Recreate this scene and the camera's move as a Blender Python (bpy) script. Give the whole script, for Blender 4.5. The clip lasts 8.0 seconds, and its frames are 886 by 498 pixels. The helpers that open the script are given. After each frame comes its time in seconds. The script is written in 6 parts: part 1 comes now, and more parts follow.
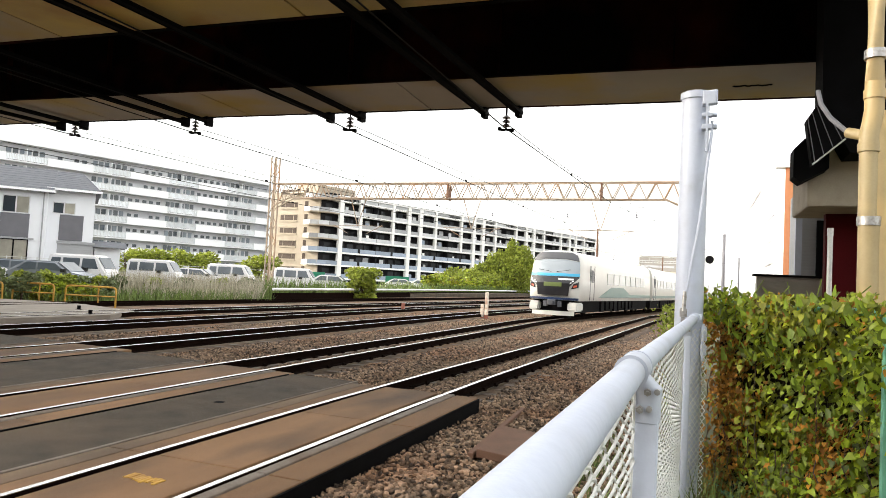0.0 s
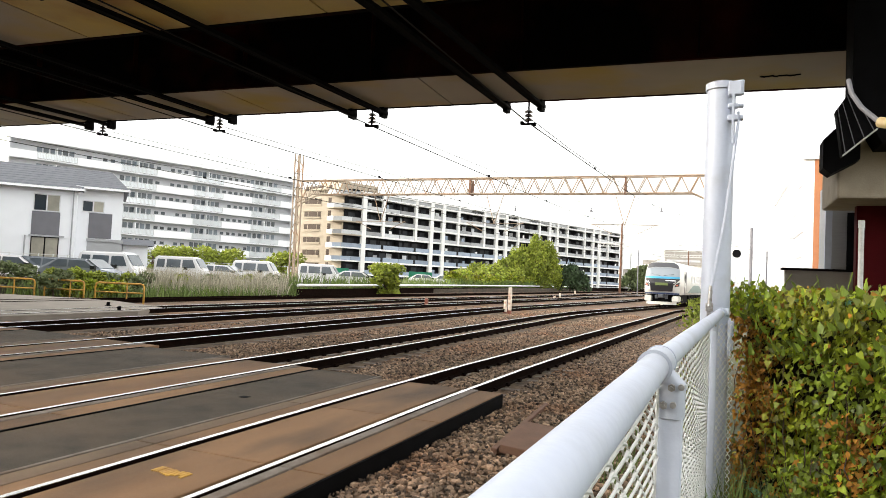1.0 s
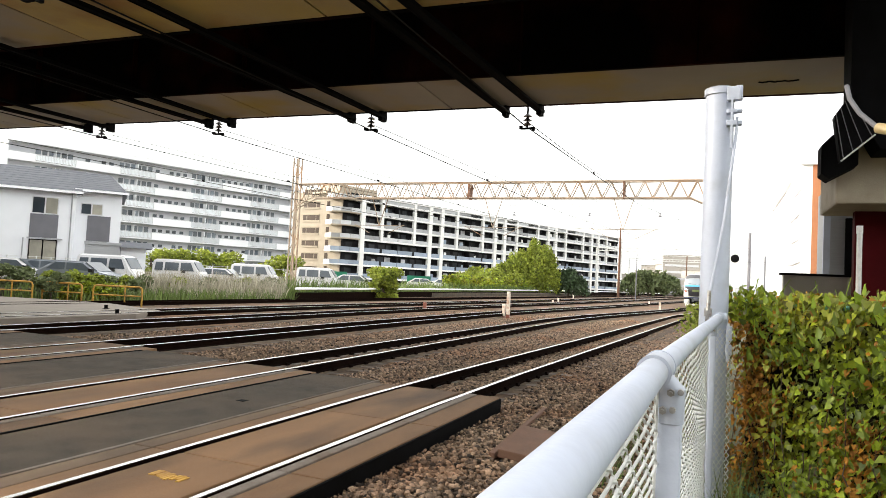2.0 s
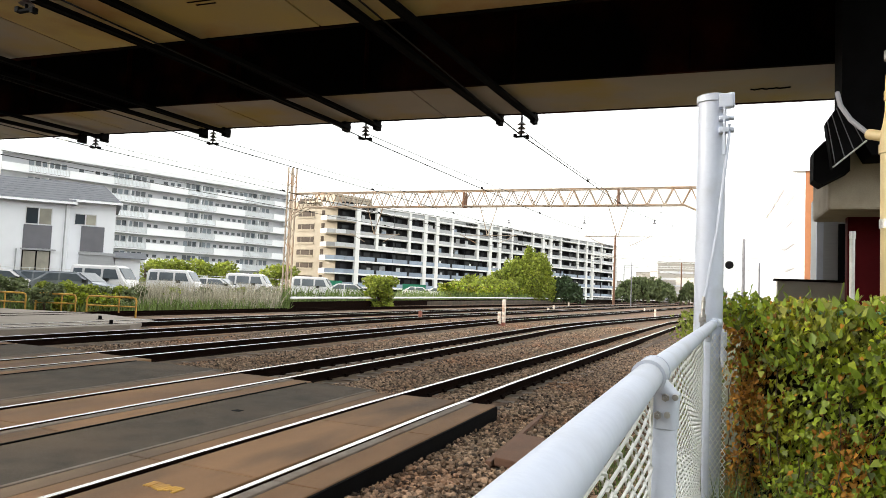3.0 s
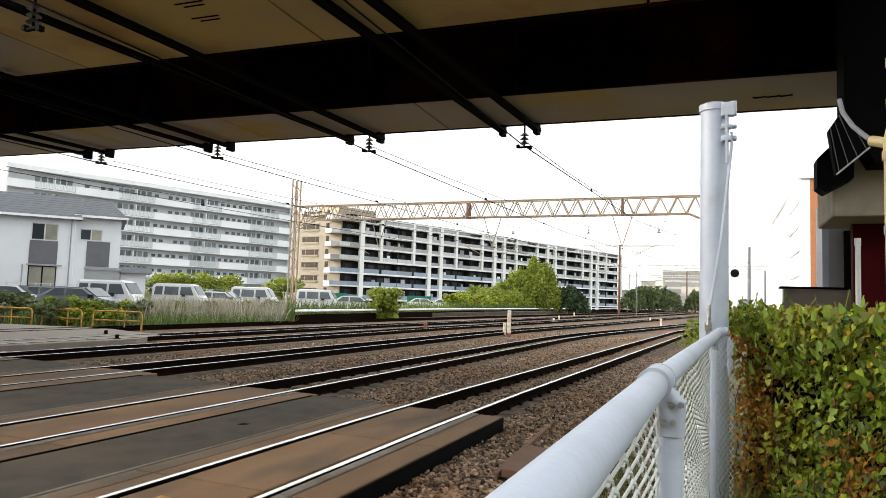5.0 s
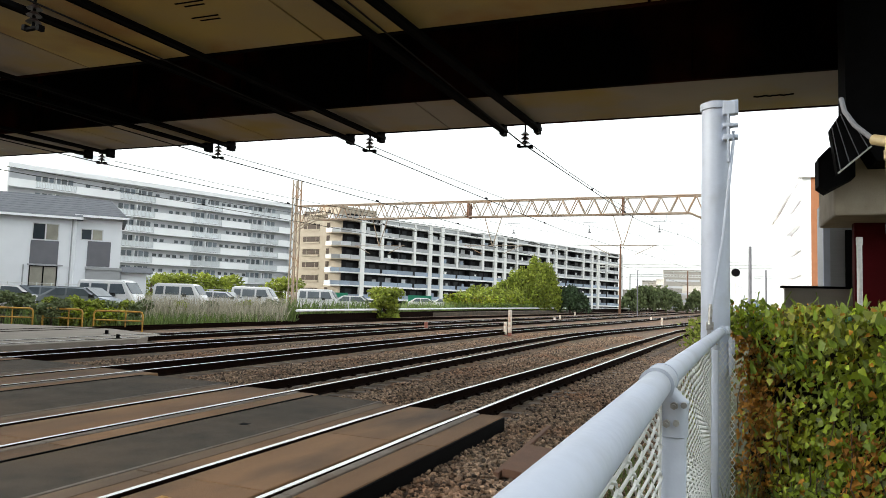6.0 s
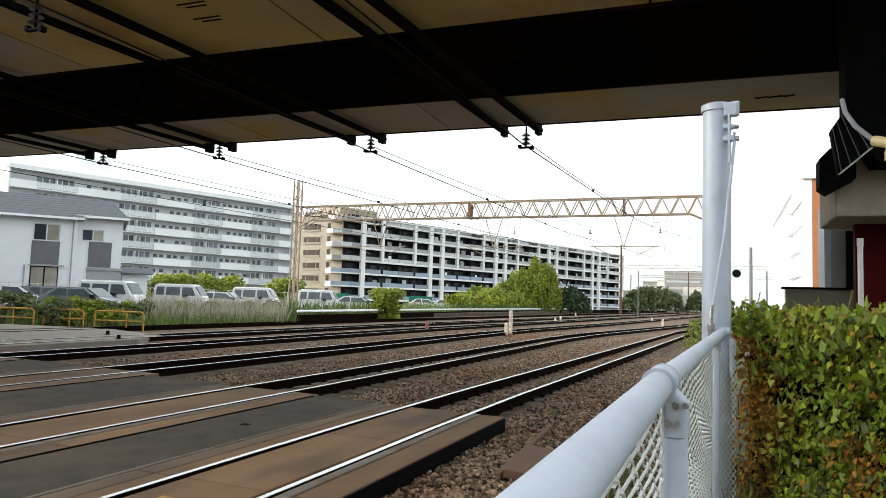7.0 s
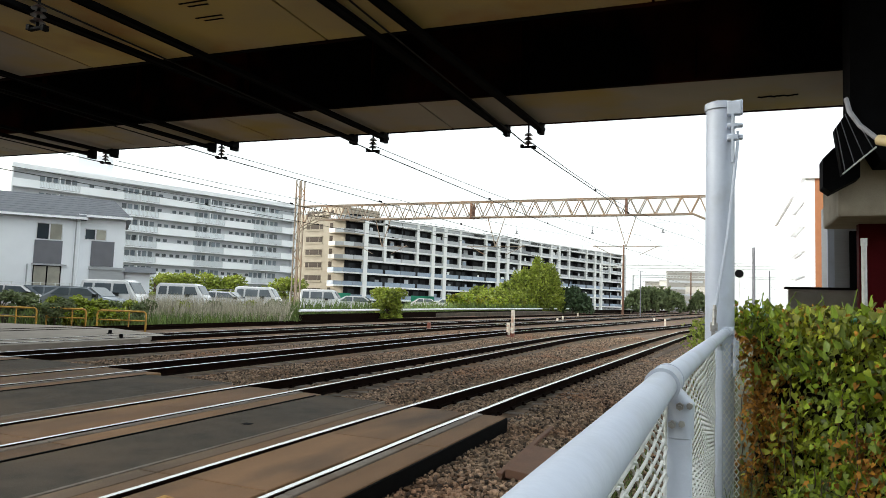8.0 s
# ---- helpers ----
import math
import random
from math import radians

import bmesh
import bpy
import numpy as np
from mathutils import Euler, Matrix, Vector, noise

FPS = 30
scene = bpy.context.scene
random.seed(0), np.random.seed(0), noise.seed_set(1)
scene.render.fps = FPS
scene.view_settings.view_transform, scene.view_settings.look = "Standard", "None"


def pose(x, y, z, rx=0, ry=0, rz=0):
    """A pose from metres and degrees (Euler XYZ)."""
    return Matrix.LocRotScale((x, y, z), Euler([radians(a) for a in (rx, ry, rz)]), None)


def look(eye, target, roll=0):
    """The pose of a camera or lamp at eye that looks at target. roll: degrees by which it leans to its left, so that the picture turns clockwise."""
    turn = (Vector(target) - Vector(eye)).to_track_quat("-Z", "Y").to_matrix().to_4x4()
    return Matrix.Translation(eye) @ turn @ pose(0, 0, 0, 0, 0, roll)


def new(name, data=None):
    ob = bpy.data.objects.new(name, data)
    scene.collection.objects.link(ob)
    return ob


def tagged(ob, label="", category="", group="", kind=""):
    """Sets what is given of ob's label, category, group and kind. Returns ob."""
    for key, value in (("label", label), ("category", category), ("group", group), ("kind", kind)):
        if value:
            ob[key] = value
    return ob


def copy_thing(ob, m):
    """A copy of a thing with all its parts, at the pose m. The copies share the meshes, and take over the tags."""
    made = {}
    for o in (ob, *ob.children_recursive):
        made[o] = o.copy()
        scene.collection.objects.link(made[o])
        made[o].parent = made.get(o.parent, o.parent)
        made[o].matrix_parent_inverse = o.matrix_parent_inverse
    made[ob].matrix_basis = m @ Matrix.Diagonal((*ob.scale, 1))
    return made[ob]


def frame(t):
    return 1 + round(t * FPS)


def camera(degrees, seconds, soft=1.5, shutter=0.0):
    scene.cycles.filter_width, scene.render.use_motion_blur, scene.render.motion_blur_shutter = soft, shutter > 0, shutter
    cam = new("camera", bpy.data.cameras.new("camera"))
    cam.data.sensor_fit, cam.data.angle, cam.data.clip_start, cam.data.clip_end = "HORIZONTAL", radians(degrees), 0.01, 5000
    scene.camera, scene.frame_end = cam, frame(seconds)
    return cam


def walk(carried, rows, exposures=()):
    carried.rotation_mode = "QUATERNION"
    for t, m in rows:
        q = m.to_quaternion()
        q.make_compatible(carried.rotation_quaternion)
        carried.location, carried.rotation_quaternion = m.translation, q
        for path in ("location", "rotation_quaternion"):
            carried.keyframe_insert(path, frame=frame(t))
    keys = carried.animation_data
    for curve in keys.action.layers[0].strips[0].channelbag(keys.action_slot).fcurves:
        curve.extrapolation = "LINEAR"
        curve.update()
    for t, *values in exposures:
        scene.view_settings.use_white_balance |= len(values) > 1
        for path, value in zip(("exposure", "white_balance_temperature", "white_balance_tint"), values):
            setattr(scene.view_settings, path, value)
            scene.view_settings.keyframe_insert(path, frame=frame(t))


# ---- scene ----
cam = camera(67.0, 8.0, soft=0.7)
PATH = [
    (0, (-0.0125, 0.0217, 1.6659), (-0.7247, 1.8881, 1.7614), 2.95),
    (0.5, (-0.0083, 0.0290, 1.6625), (-0.7297, 1.8926, 1.7432), 2.91),
    (1, (-0.0091, 0.0382, 1.6636), (-0.7847, 1.8800, 1.7423), 2.70),
    (2.5, (-0.0120, 0.0360, 1.6639), (-0.7811, 1.8795, 1.7627), 2.95),
    (3, (-0.0079, 0.0322, 1.6606), (-0.7669, 1.8789, 1.7768), 2.50),
    (3.5, (-0.0029, 0.0340, 1.6600), (-0.7694, 1.8758, 1.8017), 1.99),
    (4, (-0.0034, 0.0286, 1.6612), (-0.7677, 1.8710, 1.8071), 1.86),
    (4.5, (-0.0024, 0.0170, 1.6586), (-0.7720, 1.8569, 1.8083), 1.96),
    (6, (-0.0086, 0.0320, 1.6579), (-0.7820, 1.8705, 1.8061), 1.87),
    (6.5, (-0.0065, 0.0305, 1.6583), (-0.7795, 1.8688, 1.8100), 1.98),
    (7, (-0.0096, 0.0213, 1.6578), (-0.7849, 1.8588, 1.8081), 1.92),
    (7.5, (-0.0116, 0.0283, 1.6577), (-0.7866, 1.8662, 1.8046), 2.12),
    (8, (-0.0146, 0.0397, 1.6553), (-0.7959, 1.8747, 1.8047), 1.99),
]
walk(cam, [(t, look(eye, target, roll)) for t, eye, target, roll in PATH],
     exposures=[(0, 1.91, 6650, 8), (2.5, 1.86, 6600, 7), (3.5, 1.74, 6550, 6), (4.5, 1.58, 6500, 6), (6.0, 1.42, 6250, 4), (8.0, 1.34, 6150, 2)])

# ---------------------------------------------------------------- light
world = bpy.data.worlds.new("sky")
scene.world = world
world.use_nodes = True
wn = world.node_tree
sky = wn.nodes.new("ShaderNodeTexSky")
sky.sky_type, sky.sun_disc = "NISHITA", False
SUN_EL, SUN_AZ = 13.0, 250.0          # degrees; azimuth clockwise from +y
sky.sun_elevation, sky.sun_rotation = radians(SUN_EL), radians(SUN_AZ)
sky.dust_density, sky.air_density = 3.0, 1.0
haze = wn.nodes.new("ShaderNodeHueSaturation")      # thin white cloud takes most of the blue out
haze.inputs["Saturation"].default_value = 0.3
wn.links.new(sky.outputs[0], haze.inputs["Color"])
cloud = wn.nodes.new("ShaderNodeMix")               # and a veil of even white cloud over the whole sky
cloud.data_type = "RGBA"
cloud.inputs[0].default_value = 0.5
cloud.inputs[7].default_value = (5.2, 5.1, 5.0, 1)
wn.links.new(haze.outputs[0], cloud.inputs[6])
wn.links.new(cloud.outputs[2], wn.nodes["Background"].inputs[0])
wn.nodes["Background"].inputs[1].default_value = 0.15
sun = new("sun", bpy.data.lights.new("sun", "SUN"))
sun.data.energy, sun.data.angle, sun.data.color = 1.2, radians(6), (1.0, 0.89, 0.75)
sd = Vector((math.sin(radians(SUN_AZ)) * math.cos(radians(SUN_EL)), math.cos(radians(SUN_AZ)) * math.cos(radians(SUN_EL)), math.sin(radians(SUN_EL))))
sun.matrix_world = look(sd * 50, (0, 0, 0))


# ---------------------------------------------------------------- materials
def mat(name, c1, c2=None, scale=6.0, rough=0.7, metal=0.0, bump=0.15, fine=60.0, dirt=None, dirt_scale=1.2, spread=0.0, stretch=(1, 1, 1), spec=None, island=False, through_light=0.0):
    """Two scales of noise between c1 and c2, dirt patches on top, fine relief."""
    m = bpy.data.materials.new(name)
    m.use_nodes = True
    nt = m.node_tree
    N, L = nt.nodes, nt.links
    b = N["Principled BSDF"]
    b.inputs["Roughness"].default_value, b.inputs["Metallic"].default_value = rough, metal
    c2 = c2 or tuple(v * 0.75 for v in c1)
    tc, mp = N.new("ShaderNodeTexCoord"), N.new("ShaderNodeMapping")
    mp.inputs["Scale"].default_value = stretch
    L.new(tc.outputs["Object"], mp.inputs[0])
    n1, n2 = N.new("ShaderNodeTexNoise"), N.new("ShaderNodeTexNoise")
    n1.inputs["Scale"].default_value, n1.inputs["Detail"].default_value = scale, 5
    n2.inputs["Scale"].default_value, n2.inputs["Detail"].default_value = fine, 3
    L.new(mp.outputs[0], n1.inputs[0]), L.new(mp.outputs[0], n2.inputs[0])
    add = N.new("ShaderNodeMath")
    add.operation = "MULTIPLY_ADD"
    L.new(n2.outputs[0], add.inputs[0])
    add.inputs[1].default_value = 0.45
    L.new(n1.outputs[0], add.inputs[2])
    ramp = N.new("ShaderNodeMapRange")
    ramp.inputs[1].default_value, ramp.inputs[2].default_value = 0.45, 1.0
    L.new(add.outputs[0], ramp.inputs[0])
    mix = N.new("ShaderNodeMix")
    mix.data_type = "RGBA"
    mix.inputs[6].default_value, mix.inputs[7].default_value = (*c2, 1), (*c1, 1)
    L.new(ramp.outputs[0], mix.inputs[0])
    out = mix.outputs[2]
    if dirt:
        n3 = N.new("ShaderNodeTexNoise")
        n3.inputs["Scale"].default_value, n3.inputs["Detail"].default_value = dirt_scale, 7
        L.new(mp.outputs[0], n3.inputs[0])
        r3 = N.new("ShaderNodeMapRange")
        r3.inputs[1].default_value, r3.inputs[2].default_value = 0.48, 0.72
        L.new(n3.outputs[0], r3.inputs[0])
        mx = N.new("ShaderNodeMix")
        mx.data_type = "RGBA"
        mx.inputs[7].default_value = (*dirt, 1)
        L.new(r3.outputs[0], mx.inputs[0]), L.new(out, mx.inputs[6])
        out = mx.outputs[2]
    if spread:
        src = N.new("ShaderNodeNewGeometry").outputs["Random Per Island"] if island else N.new("ShaderNodeObjectInfo").outputs["Random"]
        hs = N.new("ShaderNodeHueSaturation")
        vr = N.new("ShaderNodeMapRange")
        vr.inputs[3].default_value, vr.inputs[4].default_value = 1 - spread, 1 + spread
        L.new(src, vr.inputs[0]), L.new(vr.outputs[0], hs.inputs["Value"]), L.new(out, hs.inputs["Color"])
        out = hs.outputs[0]
    L.new(out, b.inputs["Base Color"])
    if bump:
        bp = N.new("ShaderNodeBump")
        bp.inputs["Strength"].default_value, bp.inputs["Distance"].default_value = bump, 0.02
        L.new(n2.outputs[0], bp.inputs["Height"]), L.new(bp.outputs[0], b.inputs["Normal"])
    if spec is not None:
        b.inputs["Specular IOR Level"].default_value = spec
    if through_light:
        tl, mx = N.new("ShaderNodeBsdfTranslucent"), N.new("ShaderNodeMixShader")
        mx.inputs[0].default_value = through_light
        L.new(out, tl.inputs[0]), L.new(b.outputs[0], mx.inputs[1]), L.new(tl.outputs[0], mx.inputs[2])
        L.new(mx.outputs[0], N["Material Output"].inputs["Surface"])
    return m


M_BALLAST = mat("ballast", (0.20, 0.13, 0.078), (0.04, 0.026, 0.018), 3, 0.95, bump=1.0, fine=22, dirt=(0.22, 0.108, 0.052), dirt_scale=0.35)
M_STONE = mat("ballast_stone", (0.35, 0.245, 0.165), (0.11, 0.075, 0.052), 8, 0.9, bump=0.3, spread=0.9, island=True, dirt=(0.23, 0.115, 0.06), dirt_scale=0.4)
M_RAILTOP = mat("rail_head_steel", (0.75, 0.74, 0.72), (0.6, 0.58, 0.56), 4, 0.22, 1.0, 0.02, stretch=(1, 0.1, 1))
# rust darkened to near black, with the shade beside the rails in it
M_RUSTSHADE = mat("shaded_rusty_rail", (0.012, 0.006, 0.004), (0.004, 0.0025, 0.002), 5, 0.95, bump=0.3, spec=0.02)
M_SLEEPER = mat("concrete_sleeper", (0.24, 0.2, 0.17), (0.14, 0.11, 0.09), 6, 0.9, bump=0.3, dirt=(0.13, 0.08, 0.05))
M_PANEL = mat("crossing_panel", (0.28, 0.155, 0.075), (0.15, 0.082, 0.042), 1.6, 0.9, bump=0.3, fine=140, dirt=(0.10, 0.064, 0.04), dirt_scale=1.1, spread=0.16, stretch=(1, 0.35, 1))
M_PANELGREY = mat("worn_crossing_panel", (0.20, 0.135, 0.085), (0.12, 0.08, 0.052), 1.6, 0.9, bump=0.3, fine=140, dirt=(0.09, 0.062, 0.042), dirt_scale=1.1, spread=0.14, stretch=(1, 0.35, 1))
M_ASPHALT = mat("asphalt", (0.092, 0.070, 0.048), (0.038, 0.030, 0.022), 2.6, 0.95, bump=0.5, fine=170, dirt=(0.11, 0.076, 0.048), dirt_scale=0.7)
M_CONCRETE = mat("concrete", (0.36, 0.34, 0.30), (0.25, 0.235, 0.21), 1.5, 0.9, bump=0.2, dirt=(0.2, 0.18, 0.15), dirt_scale=0.8)
M_ROADGREY = mat("grey_road", (0.25, 0.215, 0.18), (0.18, 0.155, 0.13), 1.5, 0.9, bump=0.2)
M_SOFFIT = mat("soffit_steel", (0.60, 0.46, 0.085), (0.33, 0.29, 0.22), 0.45, 0.6, bump=0.05, dirt=(0.36, 0.17, 0.012), dirt_scale=0.6)
M_SOFFITGREY = mat("greyed_soffit_steel", (0.47, 0.43, 0.34), (0.32, 0.30, 0.27), 0.5, 0.65, bump=0.05, dirt=(0.46, 0.34, 0.06), dirt_scale=0.45)
# rusty steel taken to near black: shade under the bridge is in the colour
M_GIRDER = mat("shaded_girder_steel", (0.005, 0.004, 0.004), (0.002, 0.002, 0.002), 1.2, 0.9, spec=0.03, bump=0.2, dirt=(0.045, 0.008, 0.003), dirt_scale=0.55)
M_BLACK = mat("black_steel", (0.006, 0.006, 0.007), (0.003, 0.003, 0.003), 4, 0.85, bump=0.1, spec=0.06)
M_WHITEPAINT = mat("white_paint_steel", (0.53, 0.575, 0.68), (0.47, 0.51, 0.61), 3, 0.45, bump=0.06, dirt=(0.42, 0.45, 0.52), dirt_scale=5)
M_GALV = mat("galvanised_wire", (0.72, 0.73, 0.72), (0.55, 0.56, 0.55), 20, 0.5, 0.2, 0.05)
M_BOLT = mat("zinc_bolt", (0.5, 0.5, 0.5), (0.3, 0.28, 0.26), 30, 0.45, 0.8, 0.1)
M_TRUSS = mat("weathered_gantry_steel", (0.34, 0.285, 0.225), (0.22, 0.17, 0.125), 1.5, 0.75, bump=0.1, dirt=(0.30, 0.17, 0.09), dirt_scale=0.7)
M_WIRE = mat("overhead_wire", (0.022, 0.021, 0.02), (0.012, 0.012, 0.012), 8, 0.7, 0, 0, spec=0.1)
M_INSUL = mat("brown_insulator", (0.035, 0.02, 0.016), (0.02, 0.012, 0.01), 8, 0.3, 0, 0)
M_TOWERRUST = mat("rusty_mast", (0.2, 0.1, 0.06), (0.13, 0.07, 0.045), 4, 0.85, bump=0.2)
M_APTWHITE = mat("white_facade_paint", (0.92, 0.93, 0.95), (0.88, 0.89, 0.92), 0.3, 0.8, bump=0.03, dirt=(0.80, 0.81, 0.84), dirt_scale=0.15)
# greyed from the facade white: balcony shade is put into this colour
M_APTBACK = mat("shaded_facade_recess", (0.58, 0.59, 0.62), (0.48, 0.49, 0.52), 0.5, 0.8, bump=0.03)
M_GLASS = mat("window_glass", (0.06, 0.075, 0.09), (0.03, 0.04, 0.05), 0.5, 0.08, 0, 0, spread=0.5)
M_APTGLASS = mat("apartment_glass", (0.16, 0.19, 0.22), (0.07, 0.085, 0.1), 0.5, 0.15, 0, 0, spread=0.6)
M_GLASSLIT = mat("curtained_glass", (0.42, 0.40, 0.33), (0.25, 0.24, 0.21), 1.5, 0.15, 0, 0, spread=0.2)
M_BALGLASS = mat("frosted_balcony_panel", (0.80, 0.83, 0.86), (0.66, 0.70, 0.74), 1.5, 0.3, bump=0, spread=0.2)
M_BARS = mat("balcony_bars", (0.72, 0.73, 0.75), (0.62, 0.63, 0.65), 2, 0.5, 0.1, 0)
M_BEIGE = mat("beige_tile", (0.43, 0.375, 0.30), (0.36, 0.305, 0.235), 0.8, 0.75, bump=0.05, spread=0.05)
M_CONDOWHITE = mat("condo_frame_paint", (0.87, 0.86, 0.85), (0.82, 0.81, 0.80), 0.5, 0.75, bump=0.03)
# near black: the shade of the balcony recesses is put into this colour
M_CONDODARK = mat("condo_recess_shade", (0.022, 0.021, 0.024), (0.009, 0.009, 0.010), 0.35, 0.8, bump=0.03, spread=0.3, spec=0.1)
M_BALGREY = mat("balcony_panel_grey", (0.52, 0.53, 0.54), (0.36, 0.37, 0.39), 0.8, 0.4, bump=0.02, spread=0.4)
M_BALBLUE = mat("balcony_glass_blue", (0.33, 0.40, 0.50), (0.24, 0.29, 0.37), 0.8, 0.25, bump=0, spread=0.2)
M_HOUSE = mat("white_siding", (0.86, 0.88, 0.92), (0.81, 0.83, 0.87), 1.0, 0.7, bump=0.05)
M_HOUSEGREY = mat("grey_siding", (0.17, 0.17, 0.19), (0.13, 0.13, 0.145), 1.5, 0.6, bump=0.05)
M_ROOF = mat("slate_roof", (0.15, 0.16, 0.18), (0.10, 0.105, 0.12), 2.5, 0.85, bump=0.2, stretch=(1, 1, 4))
M_SHUTTER = mat("grey_shutter", (0.40, 0.41, 0.43), (0.34, 0.35, 0.36), 2, 0.5, bump=0.05, stretch=(1, 1, 20))
M_YELLOW = mat("yellow_rail_paint", (0.62, 0.36, 0.06), (0.5, 0.27, 0.04), 5, 0.6, bump=0.1, dirt=(0.3, 0.15, 0.05), dirt_scale=4)
M_REDPOST = mat("faded_red_paint", (0.24, 0.075, 0.045), (0.16, 0.05, 0.035), 8, 0.7, bump=0.1)
M_MARKER = mat("marker_white_paint", (0.75, 0.7, 0.62), (0.6, 0.52, 0.44), 8, 0.7, bump=0.1, dirt=(0.45, 0.2, 0.1), dirt_scale=5)
M_LEAF = mat("leaf", (0.22, 0.30, 0.025), (0.11, 0.17, 0.012), 6, 0.5, bump=0.1, spread=0.5, through_light=0.3)
M_LEAFI = mat("leaf_mass", (0.28, 0.35, 0.014), (0.12, 0.175, 0.009), 4, 0.5, bump=0.05, spread=0.7, island=True, dirt=(0.25, 0.20, 0.015), dirt_scale=0.9, through_light=0.25)
M_DRYLEAF = mat("dry_leaf", (0.42, 0.20, 0.015), (0.20, 0.085, 0.009), 5, 0.8, bump=0.05, spread=0.5, island=True, through_light=0.2)
M_TREELEAF = mat("tree_leaf", (0.34, 0.38, 0.05), (0.16, 0.21, 0.025), 0.8, 0.6, bump=0, spread=0.5, island=True, through_light=0.3)
M_DARKLEAF = mat("dark_tree_leaf", (0.05, 0.085, 0.03), (0.03, 0.055, 0.02), 0.8, 0.6, bump=0, spread=0.4, island=True)
M_FARLEAF = mat("far_tree_leaf", (0.17, 0.20, 0.08), (0.09, 0.12, 0.05), 0.5, 0.65, bump=0, spread=0.45, island=True, through_light=0.2)
# near black, standing in for the shade between the vine leaves
M_VINESHADE = mat("vine_shade", (0.020, 0.017, 0.009), (0.007, 0.007, 0.004), 9, 0.95, bump=0.8, fine=40, spec=0.02)
M_DRYGRASS = mat("dry_grass", (0.50, 0.46, 0.36), (0.32, 0.29, 0.21), 1, 0.85, bump=0, spread=0.35, island=True)
M_GRASS = mat("green_grass", (0.16, 0.22, 0.05), (0.09, 0.14, 0.03), 1, 0.7, bump=0, spread=0.4, island=True)
M_SOIL = mat("soil_weeds", (0.12, 0.105, 0.06), (0.06, 0.06, 0.03), 1.5, 0.95, bump=0.6, fine=15, dirt=(0.09, 0.12, 0.04), dirt_scale=0.6)
M_BARK = mat("bark", (0.12, 0.085, 0.06), (0.07, 0.05, 0.035), 6, 0.95, bump=0.6)
M_GREENSTEEL = mat("green_fence_paint", (0.16, 0.42, 0.30), (0.12, 0.33, 0.24), 6, 0.5, bump=0.05)
M_CREAM = mat("cream_pvc", (0.44, 0.35, 0.19), (0.37, 0.28, 0.14), 4, 0.5, bump=0.05, dirt=(0.5, 0.35, 0.15), dirt_scale=2)
M_REDWALL = mat("dark_red_wall", (0.075, 0.006, 0.008), (0.045, 0.004, 0.005), 2, 0.8, bump=0.1, spec=0.05)
M_ORANGE = mat("orange_brick_wall", (0.48, 0.2, 0.09), (0.38, 0.15, 0.07), 2, 0.8, bump=0.1)
M_CARWHITE = mat("car_white", (0.82, 0.79, 0.8), (0.72, 0.73, 0.74), 1, 0.25, bump=0)
M_CARGREY = mat("car_grey", (0.36, 0.39, 0.43), (0.29, 0.32, 0.36), 1, 0.25, 0.4, bump=0)
# paler than bare glass: the reflected sky is put into the colour
M_CARGLASS = mat("sky_pale_car_glass", (0.13, 0.15, 0.17), (0.07, 0.085, 0.1), 1, 0.1, bump=0)
M_TYRE = mat("tyre", (0.02, 0.02, 0.02), (0.015, 0.015, 0.015), 10, 0.9, bump=0.1)
M_TRAINWHITE = mat("train_white", (0.55, 0.55, 0.52), (0.49, 0.49, 0.47), 0.8, 0.3, bump=0.01)
M_TRAINGREEN = mat("train_green", (0.11, 0.19, 0.17), (0.09, 0.16, 0.145), 0.8, 0.35, bump=0)
M_TRAINBLUE = mat("train_blue", (0.05, 0.36, 0.6), (0.04, 0.3, 0.52), 0.8, 0.3, bump=0)
M_TRAINNAVY = mat("train_navy", (0.012, 0.03, 0.09), (0.01, 0.024, 0.07), 0.8, 0.35, bump=0)
M_TRAINGREY = mat("train_roof_grey", (0.085, 0.09, 0.105), (0.06, 0.065, 0.075), 0.8, 0.5, bump=0)
M_TRAINBLACK = mat("train_black", (0.02, 0.02, 0.024), (0.015, 0.015, 0.018), 1, 0.2, bump=0)
# pale base colour carries the sky reflected in the windscreen
M_TRAINGLASS = mat("sky_pale_windscreen", (0.32, 0.36, 0.4), (0.26, 0.3, 0.34), 0.6, 0.06, bump=0)
M_FAR = mat("far_building", (0.50, 0.47, 0.43), (0.38, 0.36, 0.34), 0.2, 0.85, bump=0, spread=0.3)
M_CONDOGLASS = mat("condo_window_glass", (0.03, 0.034, 0.04), (0.012, 0.014, 0.018), 0.4, 0.35, 0, 0, spread=0.7, spec=0.25)
M_BRONZE = mat("bronze_window", (0.085, 0.06, 0.045), (0.05, 0.035, 0.028), 0.6, 0.4, 0, 0, spec=0.2)
M_ABUT = mat("stained_abutment_concrete", (0.52, 0.46, 0.36), (0.36, 0.31, 0.24), 1.4, 0.9, bump=0.25, dirt=(0.24, 0.20, 0.15), dirt_scale=1.1)
M_GREENNET = mat("green_net", (0.05, 0.32, 0.2), (0.04, 0.25, 0.16), 1, 0.7, bump=0)


def lit(name, colour, strength):
    m = bpy.data.materials.new(name)
    m.use_nodes = True
    b = m.node_tree.nodes["Principled BSDF"]
    b.inputs["Base Color"].default_value = (*colour, 1)
    b.inputs["Emission Color"].default_value, b.inputs["Emission Strength"].default_value = (*colour, 1), strength
    return m


